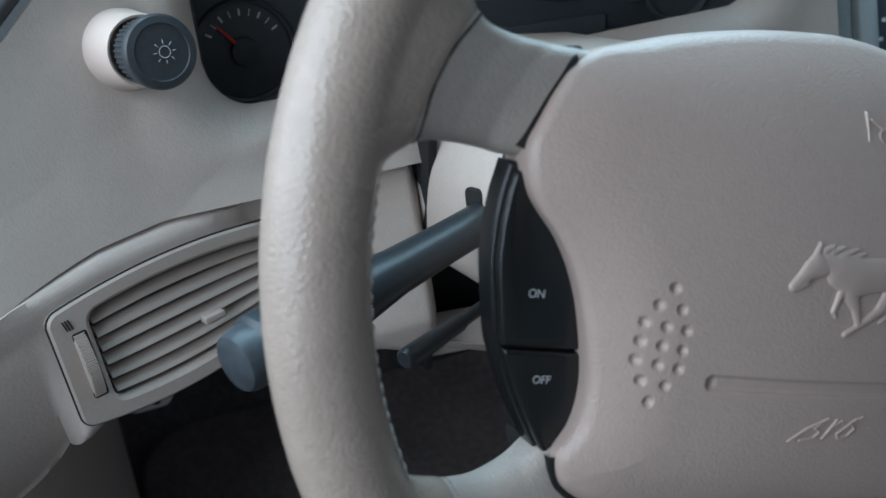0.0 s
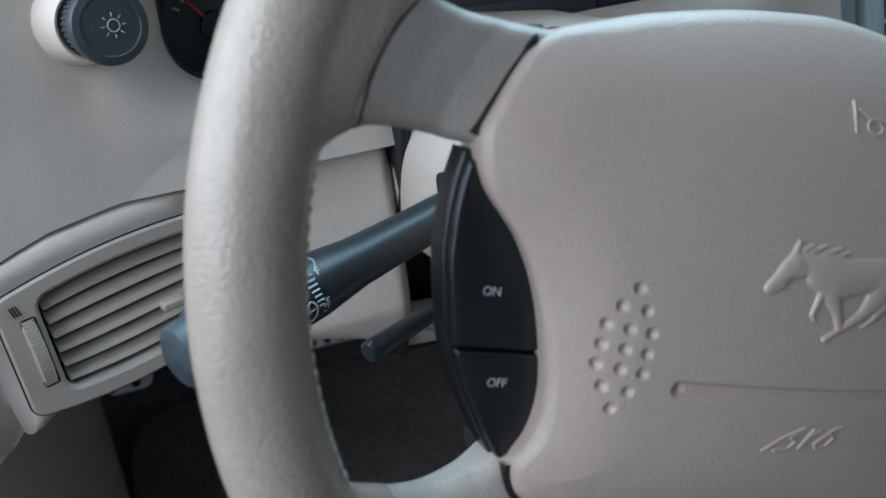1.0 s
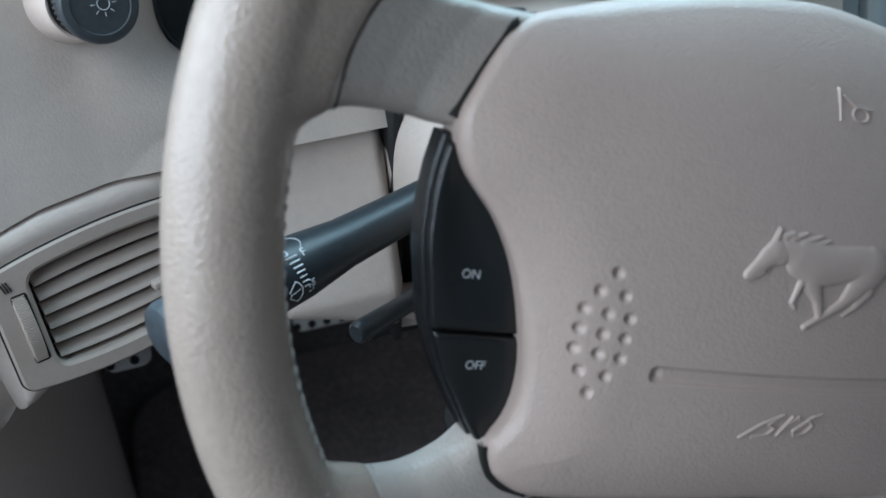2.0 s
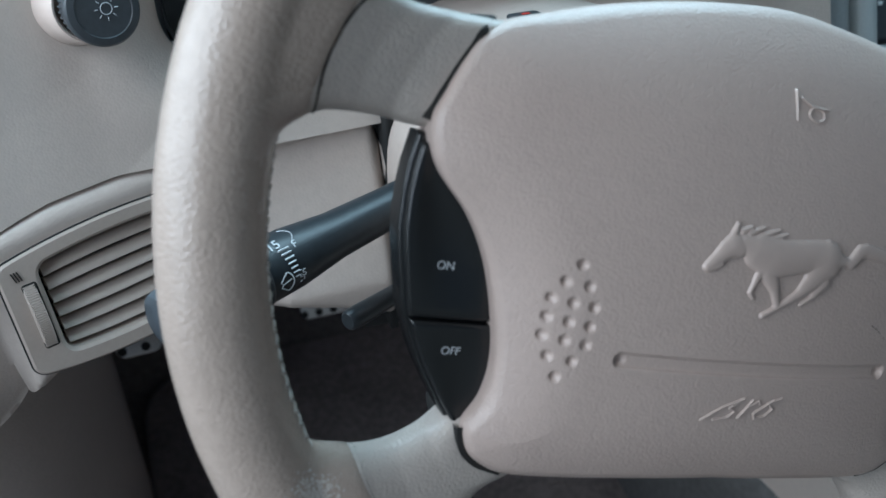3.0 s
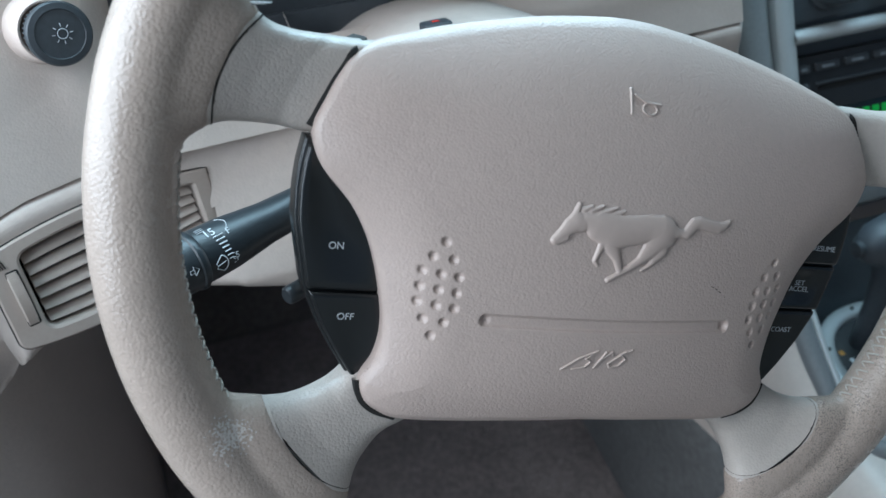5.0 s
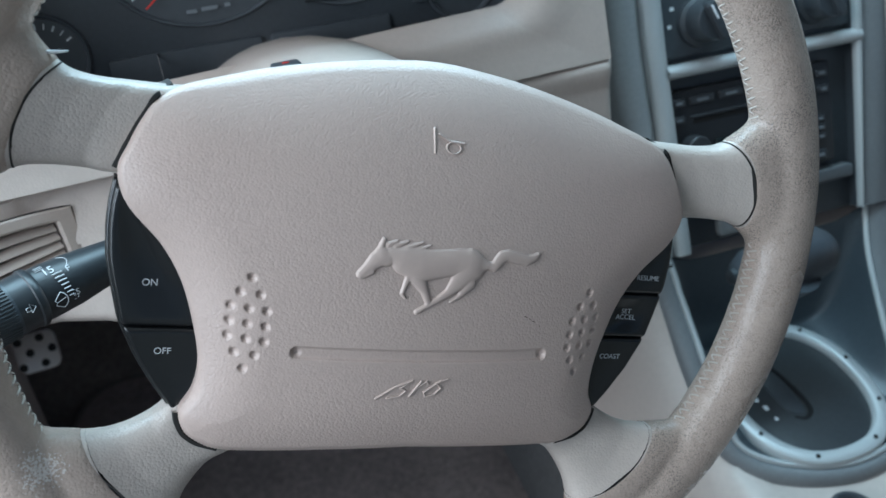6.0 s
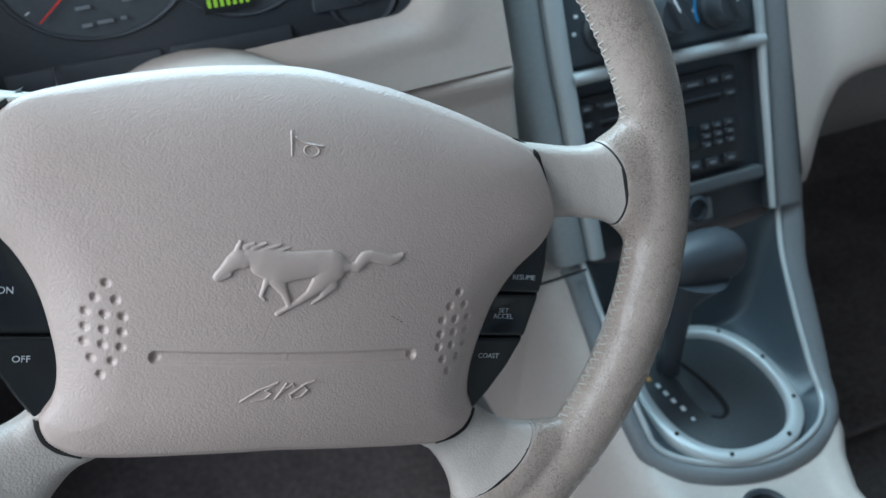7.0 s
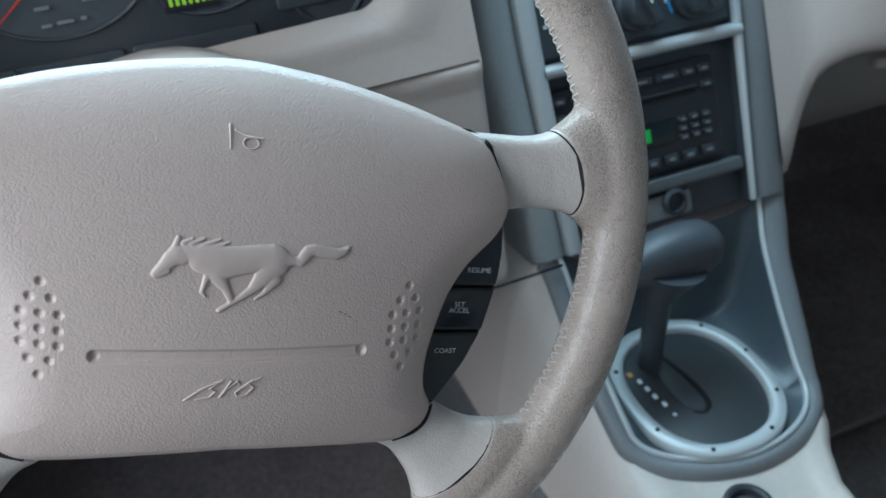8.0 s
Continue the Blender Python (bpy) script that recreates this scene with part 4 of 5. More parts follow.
for i in range(7):
    part("digit_bar", slab(rounded(0.0023, 0.0054, 0.0004, 2, 0.0345 + i * 0.0041, -0.003), 0.0043, 0.0046, 0.0001), green_digit, odo)
for x, y, w in ((-0.040, 0.007, 0.010), (-0.012, 0.008, 0.010), (-0.040, -0.0035, 0.007), (-0.029, -0.003, 0.011), (-0.018, -0.0025, 0.004)):
    part("print_bar", slab(rounded(w * 0.9, 0.0022, 0.0004, 2, x, y), 0.0032, 0.0035, 0.0001), print_dim, cluster, "small pale print")
for x0, x1 in ((-0.095, 0.000), (0.005, 0.085)):
    part("lower_ledge", slab(rounded(x1 - x0, 0.03, 0.003, 3, (x0 + x1) / 2, -0.040), 0.0, 0.0022, 0.0010), cluster_face, cluster, "raised dark panel")
part("button_frame", slab(rounded(0.034, 0.026, 0.003, 3, 0.118, -0.008), 0.0, 0.003, 0.001), dial_face, cluster, "dark square surround")
part("reset_button", moved(lathe([(0, 0.0), (0.0055, 0.0), (0.0050, 0.008), (0.004, 0.009), (0, 0.009)], 28), pose(0.118, -0.006, 0.002)), knob_black, cluster, "small round dark button")

# ---- steering column ----
COL = pose(0, 0.0037, 0.6521, 67.1, 0, 1.24)
column = thing("steering_column", "beige plastic steering column shroud behind the wheel", "steering column", m=COL)
rings = []
for z, hw, top, bot in ((-0.055, 0.050, 0.045, -0.040), (-0.062, 0.062, 0.058, -0.048), (-0.075, 0.070, 0.068, -0.052), (-0.12, 0.0765, 0.076, -0.050), (-0.155, 0.0785, 0.082, -0.049), (-0.200, 0.0795, 0.086, -0.047), (-0.26, 0.0795, 0.086, -0.046)):
    ring = []
    for cx, cy in ring_points(1.0, 64, power=3.2):
        crown = top - 0.012 - 4.5 * (cx * hw) ** 2
        ring.append((cx * hw, (crown * cy if cy > 0 else -bot * cy), z))
    rings.append(ring)
part("shroud", loft(rings, True, True, True), dash_lower, column, "smooth beige column shroud", 60)
shroud = column.children[-1]
hz = COL.inverted() @ Vector((-0.024, 0.149, 0.6655))
part("hazard_button", moved(box(-0.0075, 0.0075, -0.006, 0.006, -0.010, -0.0010, 0.0012), on_plane(hz, (1, 0, 0), (0, 1, 0.15))), knob_black, column, "small dark hazard button")
part("red_mark", moved(slab(rounded(0.0036, 0.0022, 0.0006, 3), -0.0009, -0.0006, 0.0001), on_plane(hz, (1, 0, 0), (0, 1, 0.15))), needle_red, column, "dark red triangle mark")
slot_at = COL.inverted() @ Vector((-0.0790, 0.121, 0.6095))
part("stalk_slot", moved(slab(rounded(0.015, 0.020, 0.004, 4), -0.006, 0.0010, 0.001), on_plane(slot_at, (0, 0, 1), (-1, 0, 0.05))), black_gap, column, "black slot of the stalk")

# ---- turn signal stalk ----
tip, root = Vector((-0.1985, 0.056, 0.6145)), Vector((-0.070, 0.1195, 0.6065))
axis = (tip - root).normalized()
stalk = thing("turn_signal_stalk", "satin black wiper and turn signal stalk with white symbols", "stalk", m=on_plane(root, (0, 0, 1), axis))
Ls = (tip - root).length
part("arm", lathe([(0, 0), (0.0088, 0), (0.0090, Ls * 0.25), (0.0098, Ls * 0.45), (0.0122, Ls * 0.60), (0.0126, Ls * 0.70), (0.0124, Ls * 0.712), (0, Ls * 0.713)], 44), stalk_black, stalk, "tapered black arm")
arm = stalk.children[-1]
part("collar", lathe([(0, Ls * 0.712), (0.0128, Ls * 0.713), (0.0140, Ls * 0.724), (0.0140, Ls * 0.738), (0.0132, Ls * 0.742), (0.0130, Ls * 0.80), (0, Ls * 0.80)], 44), stalk_black, stalk, "black stepped collar")
part("turning_end", lathe([(0, Ls * 0.80), (0.0133, Ls * 0.80), (0.0136, Ls * 0.925), (0.0118, Ls * 0.935), (0.0116, Ls * 0.975), (0.0104, Ls * 0.992), (0.008, Ls), (0, Ls)], 44), stalk_end, stalk, "ribbed turning end with a scuffed grey tip")
end = stalk.children[-1]
for i in range(52):
    a = 2 * math.pi * i / 52
    part("rib", tube([(0.0134 * math.cos(a), 0.0134 * math.sin(a), Ls * s) for s in (0.81, 0.92)], 0.00045, 5), stalk_black, end)


def on_stalk(a, s, r=0.0127):
    return (r * math.cos(a), r * math.sin(a), Ls * s)


# the printed speed bars and wiper mark face the driver
face = math.atan2(*((stalk.matrix_basis.inverted().to_3x3() @ Vector((0.1, -0.75, 0.65))).yx))
toward_root = Vector((0, 0, -1))


def stalk_text(text, size, a, s, r, name="lettering"):
    out = Vector((math.cos(a), math.sin(a), 0))
    at = Vector(on_stalk(a, s, r))
    return lettering(text, size, key_print, arm, on_plane(at, toward_root, out), name, 0.00008)


for i in range(7):
    a = face + 0.36 - i * 0.155
    part("speed_bar", tube([on_stalk(a, 0.632, 0.01250), on_stalk(a, 0.632 + 0.034 - 0.0032 * i, 0.01265)], 0.00042 - 0.00003 * i, 4), key_print, arm)
stalk_text("15", 0.0056, face + 0.58, 0.668, 0.0128)
stalk_text("F", 0.0042, face + 0.36, 0.612, 0.01245)
stalk_text("S", 0.0042, face - 0.58, 0.618, 0.01245)
part("interval_mark", join(*[tube([on_stalk(face + 0.86 + d, 0.700, 0.0129), on_stalk(face + 0.86 + d, 0.674, 0.0129)], 0.0002, 4) for d in (-0.09, 0.0, 0.09)]), key_print, arm, "three small white strokes")
part("arc_line", tube([on_stalk(face + 0.42 + 0.75 * t, 0.618 - 0.020 * math.sin(math.pi * t), 0.0123) for t in np.linspace(0, 1, 14)], 0.00014, 4), key_print, arm, "thin white curved line")
fan = [on_stalk(face - 0.62 + 0.36 * math.cos(t), 0.684 - 0.030 * math.sin(t), 0.0128) for t in np.linspace(0.45, 2.69, 12)]
near = [on_stalk(face - 0.62 + 0.10 * math.cos(t), 0.699 - 0.010 * math.sin(t), 0.0129) for t in (2.69, 1.57, 0.45)]
spray = [tube([on_stalk(face - 0.62 + c + 0.085 * math.cos(t), 0.636 - 0.016 * math.sin(t), 0.0128) for t in np.linspace(t0, t0 + 0.45, 3)], 0.00018, 4) for c in (-0.11, 0.11) for t0 in (0.1, 0.95, 1.8, 2.6)]
part("wiper_mark", join(tube(fan, 0.00024, 4), tube([fan[-1], *near, fan[0]], 0.00024, 4), tube([near[1], on_stalk(face - 0.56, 0.660, 0.0128)], 0.0002, 4), *spray), key_print, arm, "white wiper and washer symbol")
part("arrow_mark", join(tube([on_stalk(face - 0.52, 0.768, 0.0134), on_stalk(face - 0.36, 0.752, 0.0134), on_stalk(face - 0.20, 0.768, 0.0134), on_stalk(face - 0.52, 0.768, 0.0134)], 0.00018, 4), tube([on_stalk(face - 0.42, 0.768, 0.0134), on_stalk(face - 0.42, 0.782, 0.0134), on_stalk(face - 0.30, 0.782, 0.0134), on_stalk(face - 0.30, 0.768, 0.0134)], 0.00018, 4)), key_print, stalk, "pale arrow outline")

# ---- tilt lever ----
t1, t0 = Vector((-0.125, 0.087, 0.565)), Vector((-0.066, 0.122, 0.5545))
lever = thing("tilt_lever", "short black column tilt lever below the stalk", "lever", m=on_plane(t0, (0, 0, 1), t1 - t0))
Lt = (t1 - t0).length
part("handle", lathe([(0, 0), (0.0030, 0), (0.0032, Lt * 0.38), (0.0042, Lt * 0.42), (0.0050, Lt * 0.94), (0.0046, Lt * 0.985), (0.0036, Lt), (0, Lt)], 28), stalk_black, lever, "tapered black handle")


# ---- centre stack: x across, y up along its raked face, z to the driver ----
STACK = on_plane((0.345, 0.19, 0.50), (1, 0, 0), (0, -0.898, 0.44))
stack = thing("centre_stack", "dark grey centre stack with satin silver trims", "centre console panel", m=STACK)
S0, S1 = -0.066, 0.26


def stack_x(s, top, low):
    return low + (top - low) * np.clip((s + 0.066) / 0.15, 0, 1)


part("back_panel", slab([(-0.094, S0), (0.096, S0), (0.100, S1), (-0.096, S1)], -0.030, -0.012, 0.001), stack_grey, stack, "recessed dark grey panel")
for side, wi, wo in ((-1, 0.0830, 0.0985), (1, 0.0835, 0.0900)):
    ss = np.linspace(S0, S1, 20)
    a = [side * stack_x(s, wi, wi - 0.004) for s in ss]
    b = [side * stack_x(s, wo, wo - 0.008) for s in ss]
    c = [side * stack_x(s, 0.1255 if side < 0 else 0.1330, 0.1155) for s in ss]
    part("silver_trim", loft([[(p, s, -0.003), (p, s, 0.001), (p + side * 0.0012, s, 0.003), (q - side * 0.0012, s, 0.003), (q, s, 0.001), (q, s, -0.012)] for p, q, s in zip(a, b, ss)], False), silver, stack, "upright satin silver trim", 60)
    part("recess_wall", loft([[(p, s, -0.015), (p, s, -0.003)] for p, s in zip(a, ss)], False), stack_grey, stack, "dark wall of the recess")
    # same trim on both sides; the light difference is put into its two greys
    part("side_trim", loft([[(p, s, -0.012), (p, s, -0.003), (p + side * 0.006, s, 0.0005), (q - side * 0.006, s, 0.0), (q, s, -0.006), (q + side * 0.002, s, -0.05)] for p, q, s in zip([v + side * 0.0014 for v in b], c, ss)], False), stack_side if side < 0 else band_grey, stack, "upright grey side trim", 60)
part("silver_bar", loft([[(x, 0.0705 + dy, z) for dy, z in ((0.0052, -0.014), (0.0052, -0.001), (0.0036, 0.0040), (0.0, 0.0052), (-0.0036, 0.003), (-0.0048, -0.002), (-0.0048, -0.014))] for x in np.linspace(-0.0845, 0.0875, 12)], False), silver, stack, "satin silver crossbar", 60)
part("shelf_lip", slab(rounded(0.160, 0.011, 0.003, 3, -0.002, -0.034), -0.014, -0.002, 0.002), material("lip_grey", (0.085, 0.090, 0.095), 0.45, grain=900, depth=0.00004, vary=0.1), stack, "mid grey lip under the radio")
part("pocket", slab(rounded(0.075, 0.020, 0.004, 4, -0.010, -0.053), -0.014, -0.006, 0.002), band_grey, stack, "grey pocket lid")
part("socket", moved(lathe([(0, 0), (0.010, 0), (0.011, 0.004), (0.008, 0.006), (0.0075, 0.001), (0, 0.001)], 28), pose(0.010, -0.050, -0.006)), knob_black, stack, "round black power socket")

climate = thing("climate_control", "dark climate control panel with black rotary knobs", "control panel", m=STACK)
part("panel", slab(rounded(0.166, 0.074, 0.004, 4, 0.002, 0.117), -0.013, -0.005, 0.0015), stack_grey, climate, "dark grey control panel")
for x in (-0.050, 0.0010, 0.0520):
    part("knob", moved(lathe([(0, 0), (0.0185, 0), (0.0180, 0.004), (0.0150, 0.006), (0.0140, 0.019), (0.0128, 0.021), (0, 0.021)], 40), pose(x, 0.103, -0.005)), knob_black, climate, "black rotary knob")
    k = climate.children[-1]
    part("grip", moved(box(-0.0035, 0.0035, -0.0145, 0.0145, 0.018, 0.026, 0.0014), pose(x, 0.103, -0.005, 0, 0, 24)), knob_black, k, "raised black finger grip")
    part("pointer", moved(slab(rounded(0.0016, 0.011, 0.0005, 2, 0, 0.007), 0.0261, 0.0264, 0.0001), pose(x, 0.103, -0.005, 0, 0, 24)), print_white, k, "white pointer line")
    for a in (-150, -120, -90, -60, -30, 0, 30):
        part("print_mark", slab(rounded(0.0034, 0.0026, 0.0005, 2, x + 0.0245 * math.sin(radians(a + 60)), 0.103 + 0.0245 * math.cos(radians(a + 60))), -0.005, -0.0046, 0.0001), print_white, climate, "small pale print")
blue_mark = material("blue_print", (0.05, 0.25, 0.55), 0.5, vary=0.05)
for x in (0.0010, 0.0520):
    pts = [(x + 0.0215 * math.cos(t), 0.103 + 0.0215 * math.sin(t), -0.0045) for t in np.linspace(2.2, 3.6, 12)]
    part("cold_arc", tube(pts, 0.0011, 5, flat=0.3), blue_mark, climate, "blue printed arc")

radio = thing("car_radio", "black car radio with rows of buttons and a green display", "radio", m=STACK)
RX0, RX1 = -0.083, 0.062
part("body", slab(rounded(RX1 - RX0, 0.079, 0.002, 3, (RX0 + RX1) / 2, 0.0165), -0.014, -0.004, 0.0012), radio_black, radio, "black radio face")
part("cd_slot", slab(rounded(0.105, 0.0035, 0.001, 3, -0.010, 0.0320), -0.004, -0.0034, 0.0002), black_gap, radio, "narrow black disc slot")
part("slot_lip", slab(rounded(0.110, 0.0022, 0.001, 3, -0.010, 0.0355), -0.004, -0.0020, 0.0006), button_grey, radio, "dark lip of the slot")
disp = part("display", slab(rounded(0.064, 0.019, 0.002, 3, -0.014, 0.0060), -0.004, -0.0030, 0.0005), material("display_window", (0.006, 0.010, 0.009), 0.2, vary=0.1), radio, "dark glossy display")
for i in range(5):
    part("digit_bar", slab(rounded(0.0062, 0.0105, 0.0008, 2, -0.040 + i * 0.0085, 0.0060), -0.0029, -0.0027, 0.0001), green_lcd, disp)


def keys(y, w, h, xs, mark=True):
    for x in xs:
        b = part("button", slab(rounded(w, h, 0.0012, 3, x, y), -0.004, -0.0012, 0.0009), button_grey, radio, "dark grey button")
        if mark:
            part("print_bar", slab(rounded(w * 0.5, h * 0.34, 0.0003, 2, x, y), -0.0012, -0.0010, 0.0001), print_dim, b, "small pale print")


keys(0.0475, 0.0105, 0.0060, (-0.075, 0.038, 0.052))
keys(0.0475, 0.0200, 0.0060, (-0.055, -0.030, -0.005, 0.019))
keys(0.0350, 0.0100, 0.0055, (-0.076, 0.053))
keys(-0.0160, 0.0118, 0.0075, (-0.0745, -0.058, -0.0415, -0.0210, -0.0045, 0.0125, 0.0292, 0.0468))
for y in (0.0125, 0.0055, -0.0015):
    keys(y, 0.0080, 0.0050, (0.0265, 0.0375, 0.0485))
part("volume_knob", moved(lathe([(0, 0), (0.0105, 0), (0.0100, 0.010), (0.009, 0.011), (0, 0.011)], 32), pose(-0.066, 0.012, -0.004)), button_grey, radio, "round black volume knob")


# ---- centre console ----
CON_Y = np.linspace(-0.02, 0.20, 221)


def eased(ys, vs, half=12):
    """A table of values over CON_Y through the given ones, with its bends rounded off."""
    v = np.interp(CON_Y, ys, vs)
    return np.convolve(np.pad(v, half, mode="edge"), np.ones(2 * half + 1) / (2 * half + 1), "valid")


RAMP_TABLE = eased((0.03, 0.046, 0.068, 0.099, 0.134, 0.161, 0.168, 0.20), (0.343, 0.347, 0.362, 0.383, 0.410, 0.442, 0.450, 0.486))
WIDE_TABLE = eased((0.03, 0.046, 0.068, 0.099, 0.134, 0.161, 0.168, 0.20), (0.0800, 0.0880, 0.0935, 0.0992, 0.1040, 0.1105, 0.1130, 0.1240), 8)


def ramp_z(y):
    return np.interp(y, CON_Y, RAMP_TABLE)


def floor_z(y):
    """The middle of the ramp: level under the selector, then steeply up to the stack."""
    return np.interp(y, (0.0, 0.147, 0.154, 0.160, 0.168), (0.343, 0.343, 0.360, 0.395, 0.446))


def con_cx(y):
    return np.interp(y, (0.0, 0.053, 0.16), (0.3320, 0.3320, 0.3455))


def con_hw(y):
    return np.interp(y, CON_Y, WIDE_TABLE)


def u_curve(n=241):
    """The outline of the selector surround in plan: down one side from the stack, round the rear and up the other side."""
    side = [(con_cx(y) - con_hw(y), y) for y in np.linspace(0.168, 0.062, 24)]
    arc = []
    for k in range(1, 30):
        a = math.pi + math.pi * k / 30
        c, s = math.cos(a), math.sin(a)
        bend = 1.16 if c < 0 else 1.0
        arc.append((0.3320 + 0.0905 * math.copysign(abs(c) ** bend, c), 0.0580 - 0.0580 * abs(s) ** bend))
    other = [(con_cx(y) + con_hw(y), y) for y in np.linspace(0.062, 0.168, 24)]
    return smooth_line(side + arc + other, n)


def u_inset(d):
    L = u_curve()
    t = np.gradient(L, axis=0)
    t /= np.linalg.norm(t, axis=1, keepdims=True)
    d = np.minimum(d, 0.0115) * np.interp(L[:, 1], (0.0, 0.03, 0.09, 0.16), (0.65, 0.88, 1.5, 1.6)) * np.where(L[:, 0] < 0.332, np.interp(L[:, 1], (0.02, 0.06), (1.0, 0.62)), 1.0) + max(d - 0.0115, 0.0)
    d = np.convolve(np.pad(d, 14, mode="edge"), np.ones(29) / 29, "valid")
    q = L + d[:, None] * np.stack([-t[:, 1], t[:, 0]], 1)
    q[:, 1] = np.minimum(q[:, 1], 0.166)
    return q


def u_ring(d, dz):
    base = u_curve()
    return [(x, y, ramp_z(b[1]) + dz) for (x, y), b in zip(u_inset(d), base)]


console = thing("centre_console", "beige centre console with a slate ramp and grey and silver bands", "console", m=pose(0.331, 0.05, 0.0))
world_part("grey_band", loft([u_ring(-0.004, -0.030), u_ring(-0.0015, -0.012), u_ring(0.0, -0.008), u_ring(0.003, -0.0045), u_ring(0.008, -0.003), u_ring(0.0110, -0.004), u_ring(0.0118, -0.012)], False), band_grey, console, "mid grey band round the selector", 60)
world_part("silver_band", loft([u_ring(0.0116, -0.010), u_ring(0.0118, -0.0025), u_ring(0.0128, -0.0010), u_ring(0.0148, -0.0010), u_ring(0.0160, -0.0025), u_ring(0.0163, -0.010)], False), silver, console, "narrow satin silver band", 60)
inner = u_ring(0.0161, -0.005)
half = len(inner) // 2
rows = []
for k in range(half + 1):
    a, b = np.array(inner[k]), np.array(inner[len(inner) - 1 - k])
    row = []
    for s in np.linspace(0, 1, 25):
        p = a + (b - a) * s
        mid = float(floor_z(p[1])) - 0.006
        p[2] = mid + (p[2] - mid) * abs(2 * s - 1) ** 8
        row.append(tuple(p))
    rows.append(row)
world_part("ramp", loft(rows, False), ramp_grey, console, "smooth slate plastic ramp", 70)


def console_body():
    rings = []
    for y in (0.40, 0.22, 0.172, *np.linspace(0.168, 0.012, 34), 0.0, -0.03, -0.08, -0.2, -0.6):
        cx = con_cx(min(max(y, 0), 0.16))
        top = max(0.3345, float(ramp_z(min(y, 0.166))) - 0.0105) if y > -0.001 else 0.3345
        hw = float(np.interp(y, (-0.6, -0.08, -0.01, 0.05, 0.12, 0.168), (0.095, 0.095, 0.094, 0.094, 0.1045, 0.1170)))
        hr = float(np.interp(y, (-0.6, -0.08, -0.02, 0.0, 0.02, 0.05, 0.12, 0.168), (0.046, 0.043, 0.048, 0.062, 0.078, 0.093, 0.1045, 0.1170)))
        low = min(top, float(floor_z(max(min(y, 0.166), 0.0))) - 0.014)
        left = (((0.035, -0.40), (0.032, -0.18), (0.018, -0.045), (0.008, -0.018), (-0.001, -0.005), (-0.010, 0.0)))
        ring = []
        for dx, dz in left:
            ring.append((cx - hw - dx, y, max(top + dz, 0.0)))
        for s in np.linspace(-0.8, 0.8, 7):
            ring.append((cx + s * ((hw if s < 0 else hr) - 0.012), y, low + 0.001))
        for dx, dz in reversed(((0.012, -0.40), (0.009, -0.10), (0.007, -0.035), (0.003, -0.014), (-0.002, -0.005), (-0.010, 0.0))):
            ring.append((cx + hr + dx, y, max(top + dz, 0.0)))
        rings.append(ring)
    return loft(rings, False)


world_part("panel_joint", tube([(0.150, 0.1565, 0.4352), (0.190, 0.1555, 0.4363), (0.220, 0.1548, 0.4378), (0.246, 0.1542, 0.4393)], 0.0011, 8), black_gap, console, "dark joint above the console side", 180)
world_part("body", console_body(), dash_lower, console, "beige moulded console body", 60)
rows = []
for y in (0.40, 0.28, 0.22, 0.19, 0.172, *np.linspace(0.160, 0.0, 20), -0.03, -0.08, -0.2, -0.6):
    yc = min(max(y, 0.0), 0.16)
    top = max(0.3345, float(ramp_z(min(y, 0.166))) - 0.0105) if y > -0.001 else 0.3345
    edge = con_cx(yc) - float(np.interp(y, (-0.08, -0.01, 0.05, 0.12, 0.168), (0.095, 0.094, 0.094, 0.1045, 0.1170)))
    side = [(edge - float(np.interp(z - top, (-0.40, -0.18, -0.045), (0.035, 0.032, 0.018))), z) for z in (0.250, 0.247, 0.242, 0.20, 0.15, 0.10, 0.0)]
    rows.append([(x - d, y, z) for (x, z), d in zip(side, (-0.002, 0.0020, 0.0035, 0.004, 0.004, 0.004, 0.004))])
world_part("side_carpet", loft(rows, False), side_carpet, console, "dark grey carpet along the console's lower side", 60)
world_part("cup_ring", moved(lathe([(0.0, -0.012), (0.0125, -0.012), (0.0130, 0.0015), (0.0150, 0.0030), (0.0175, 0.0022), (0.0185, -0.004)], 40), pose(0.300, -0.024, 0.336)), knob_black, console, "round black socket ring")

# ---- gear selector ----
selector = thing("gear_selector", "automatic gear selector with a grey grip in a silver oval ring", "gear selector", m=pose(0.3275, 0.080, 0.345, 2.0, 0, 0))
oval = lambda rx, ry, n=72: ring_points(rx, n, 0, 0, ry, 2.35)
rings = [[(x, y, z) for x, y in oval(0.0625 - d, 0.0700 - d)] for d, z in ((0.0, -0.006), (0.0004, 0.0018), (0.0016, 0.0032), (0.0095, 0.0036), (0.0112, 0.0024), (0.0120, -0.003))]
part("ring", loft(rings), silver, selector, "satin silver oval ring", 60)
ring = selector.children[-1]
for a in (48, 95, 152, 202, 246, 292, 334, 8):
    c, s = math.cos(radians(a)), math.sin(radians(a))
    x, y = 0.0568 * math.copysign(abs(c) ** 0.85, c), 0.0643 * math.copysign(abs(s) ** 0.85, s)
    part("screw", moved(lathe([(0, 0.0030), (0.0017, 0.0030), (0.0017, 0.0042), (0.0008, 0.0043), (0, 0.0038)], 14), pose(x, y, 0)), seam_dark, ring, "small dark screw")
part("plate", slab(oval(0.0512, 0.0588), -0.010, -0.0020, 0.002), plate_black, selector, "black selector plate")
plate = selector.children[-1]
gate = smooth_line([(-0.0105, 0.044), (-0.0070, 0.0368), (-0.0025, 0.0204), (0.0010, -0.0012), (0.0000, -0.0180), (-0.0080, -0.0245), (-0.0160, -0.0205)], 60)
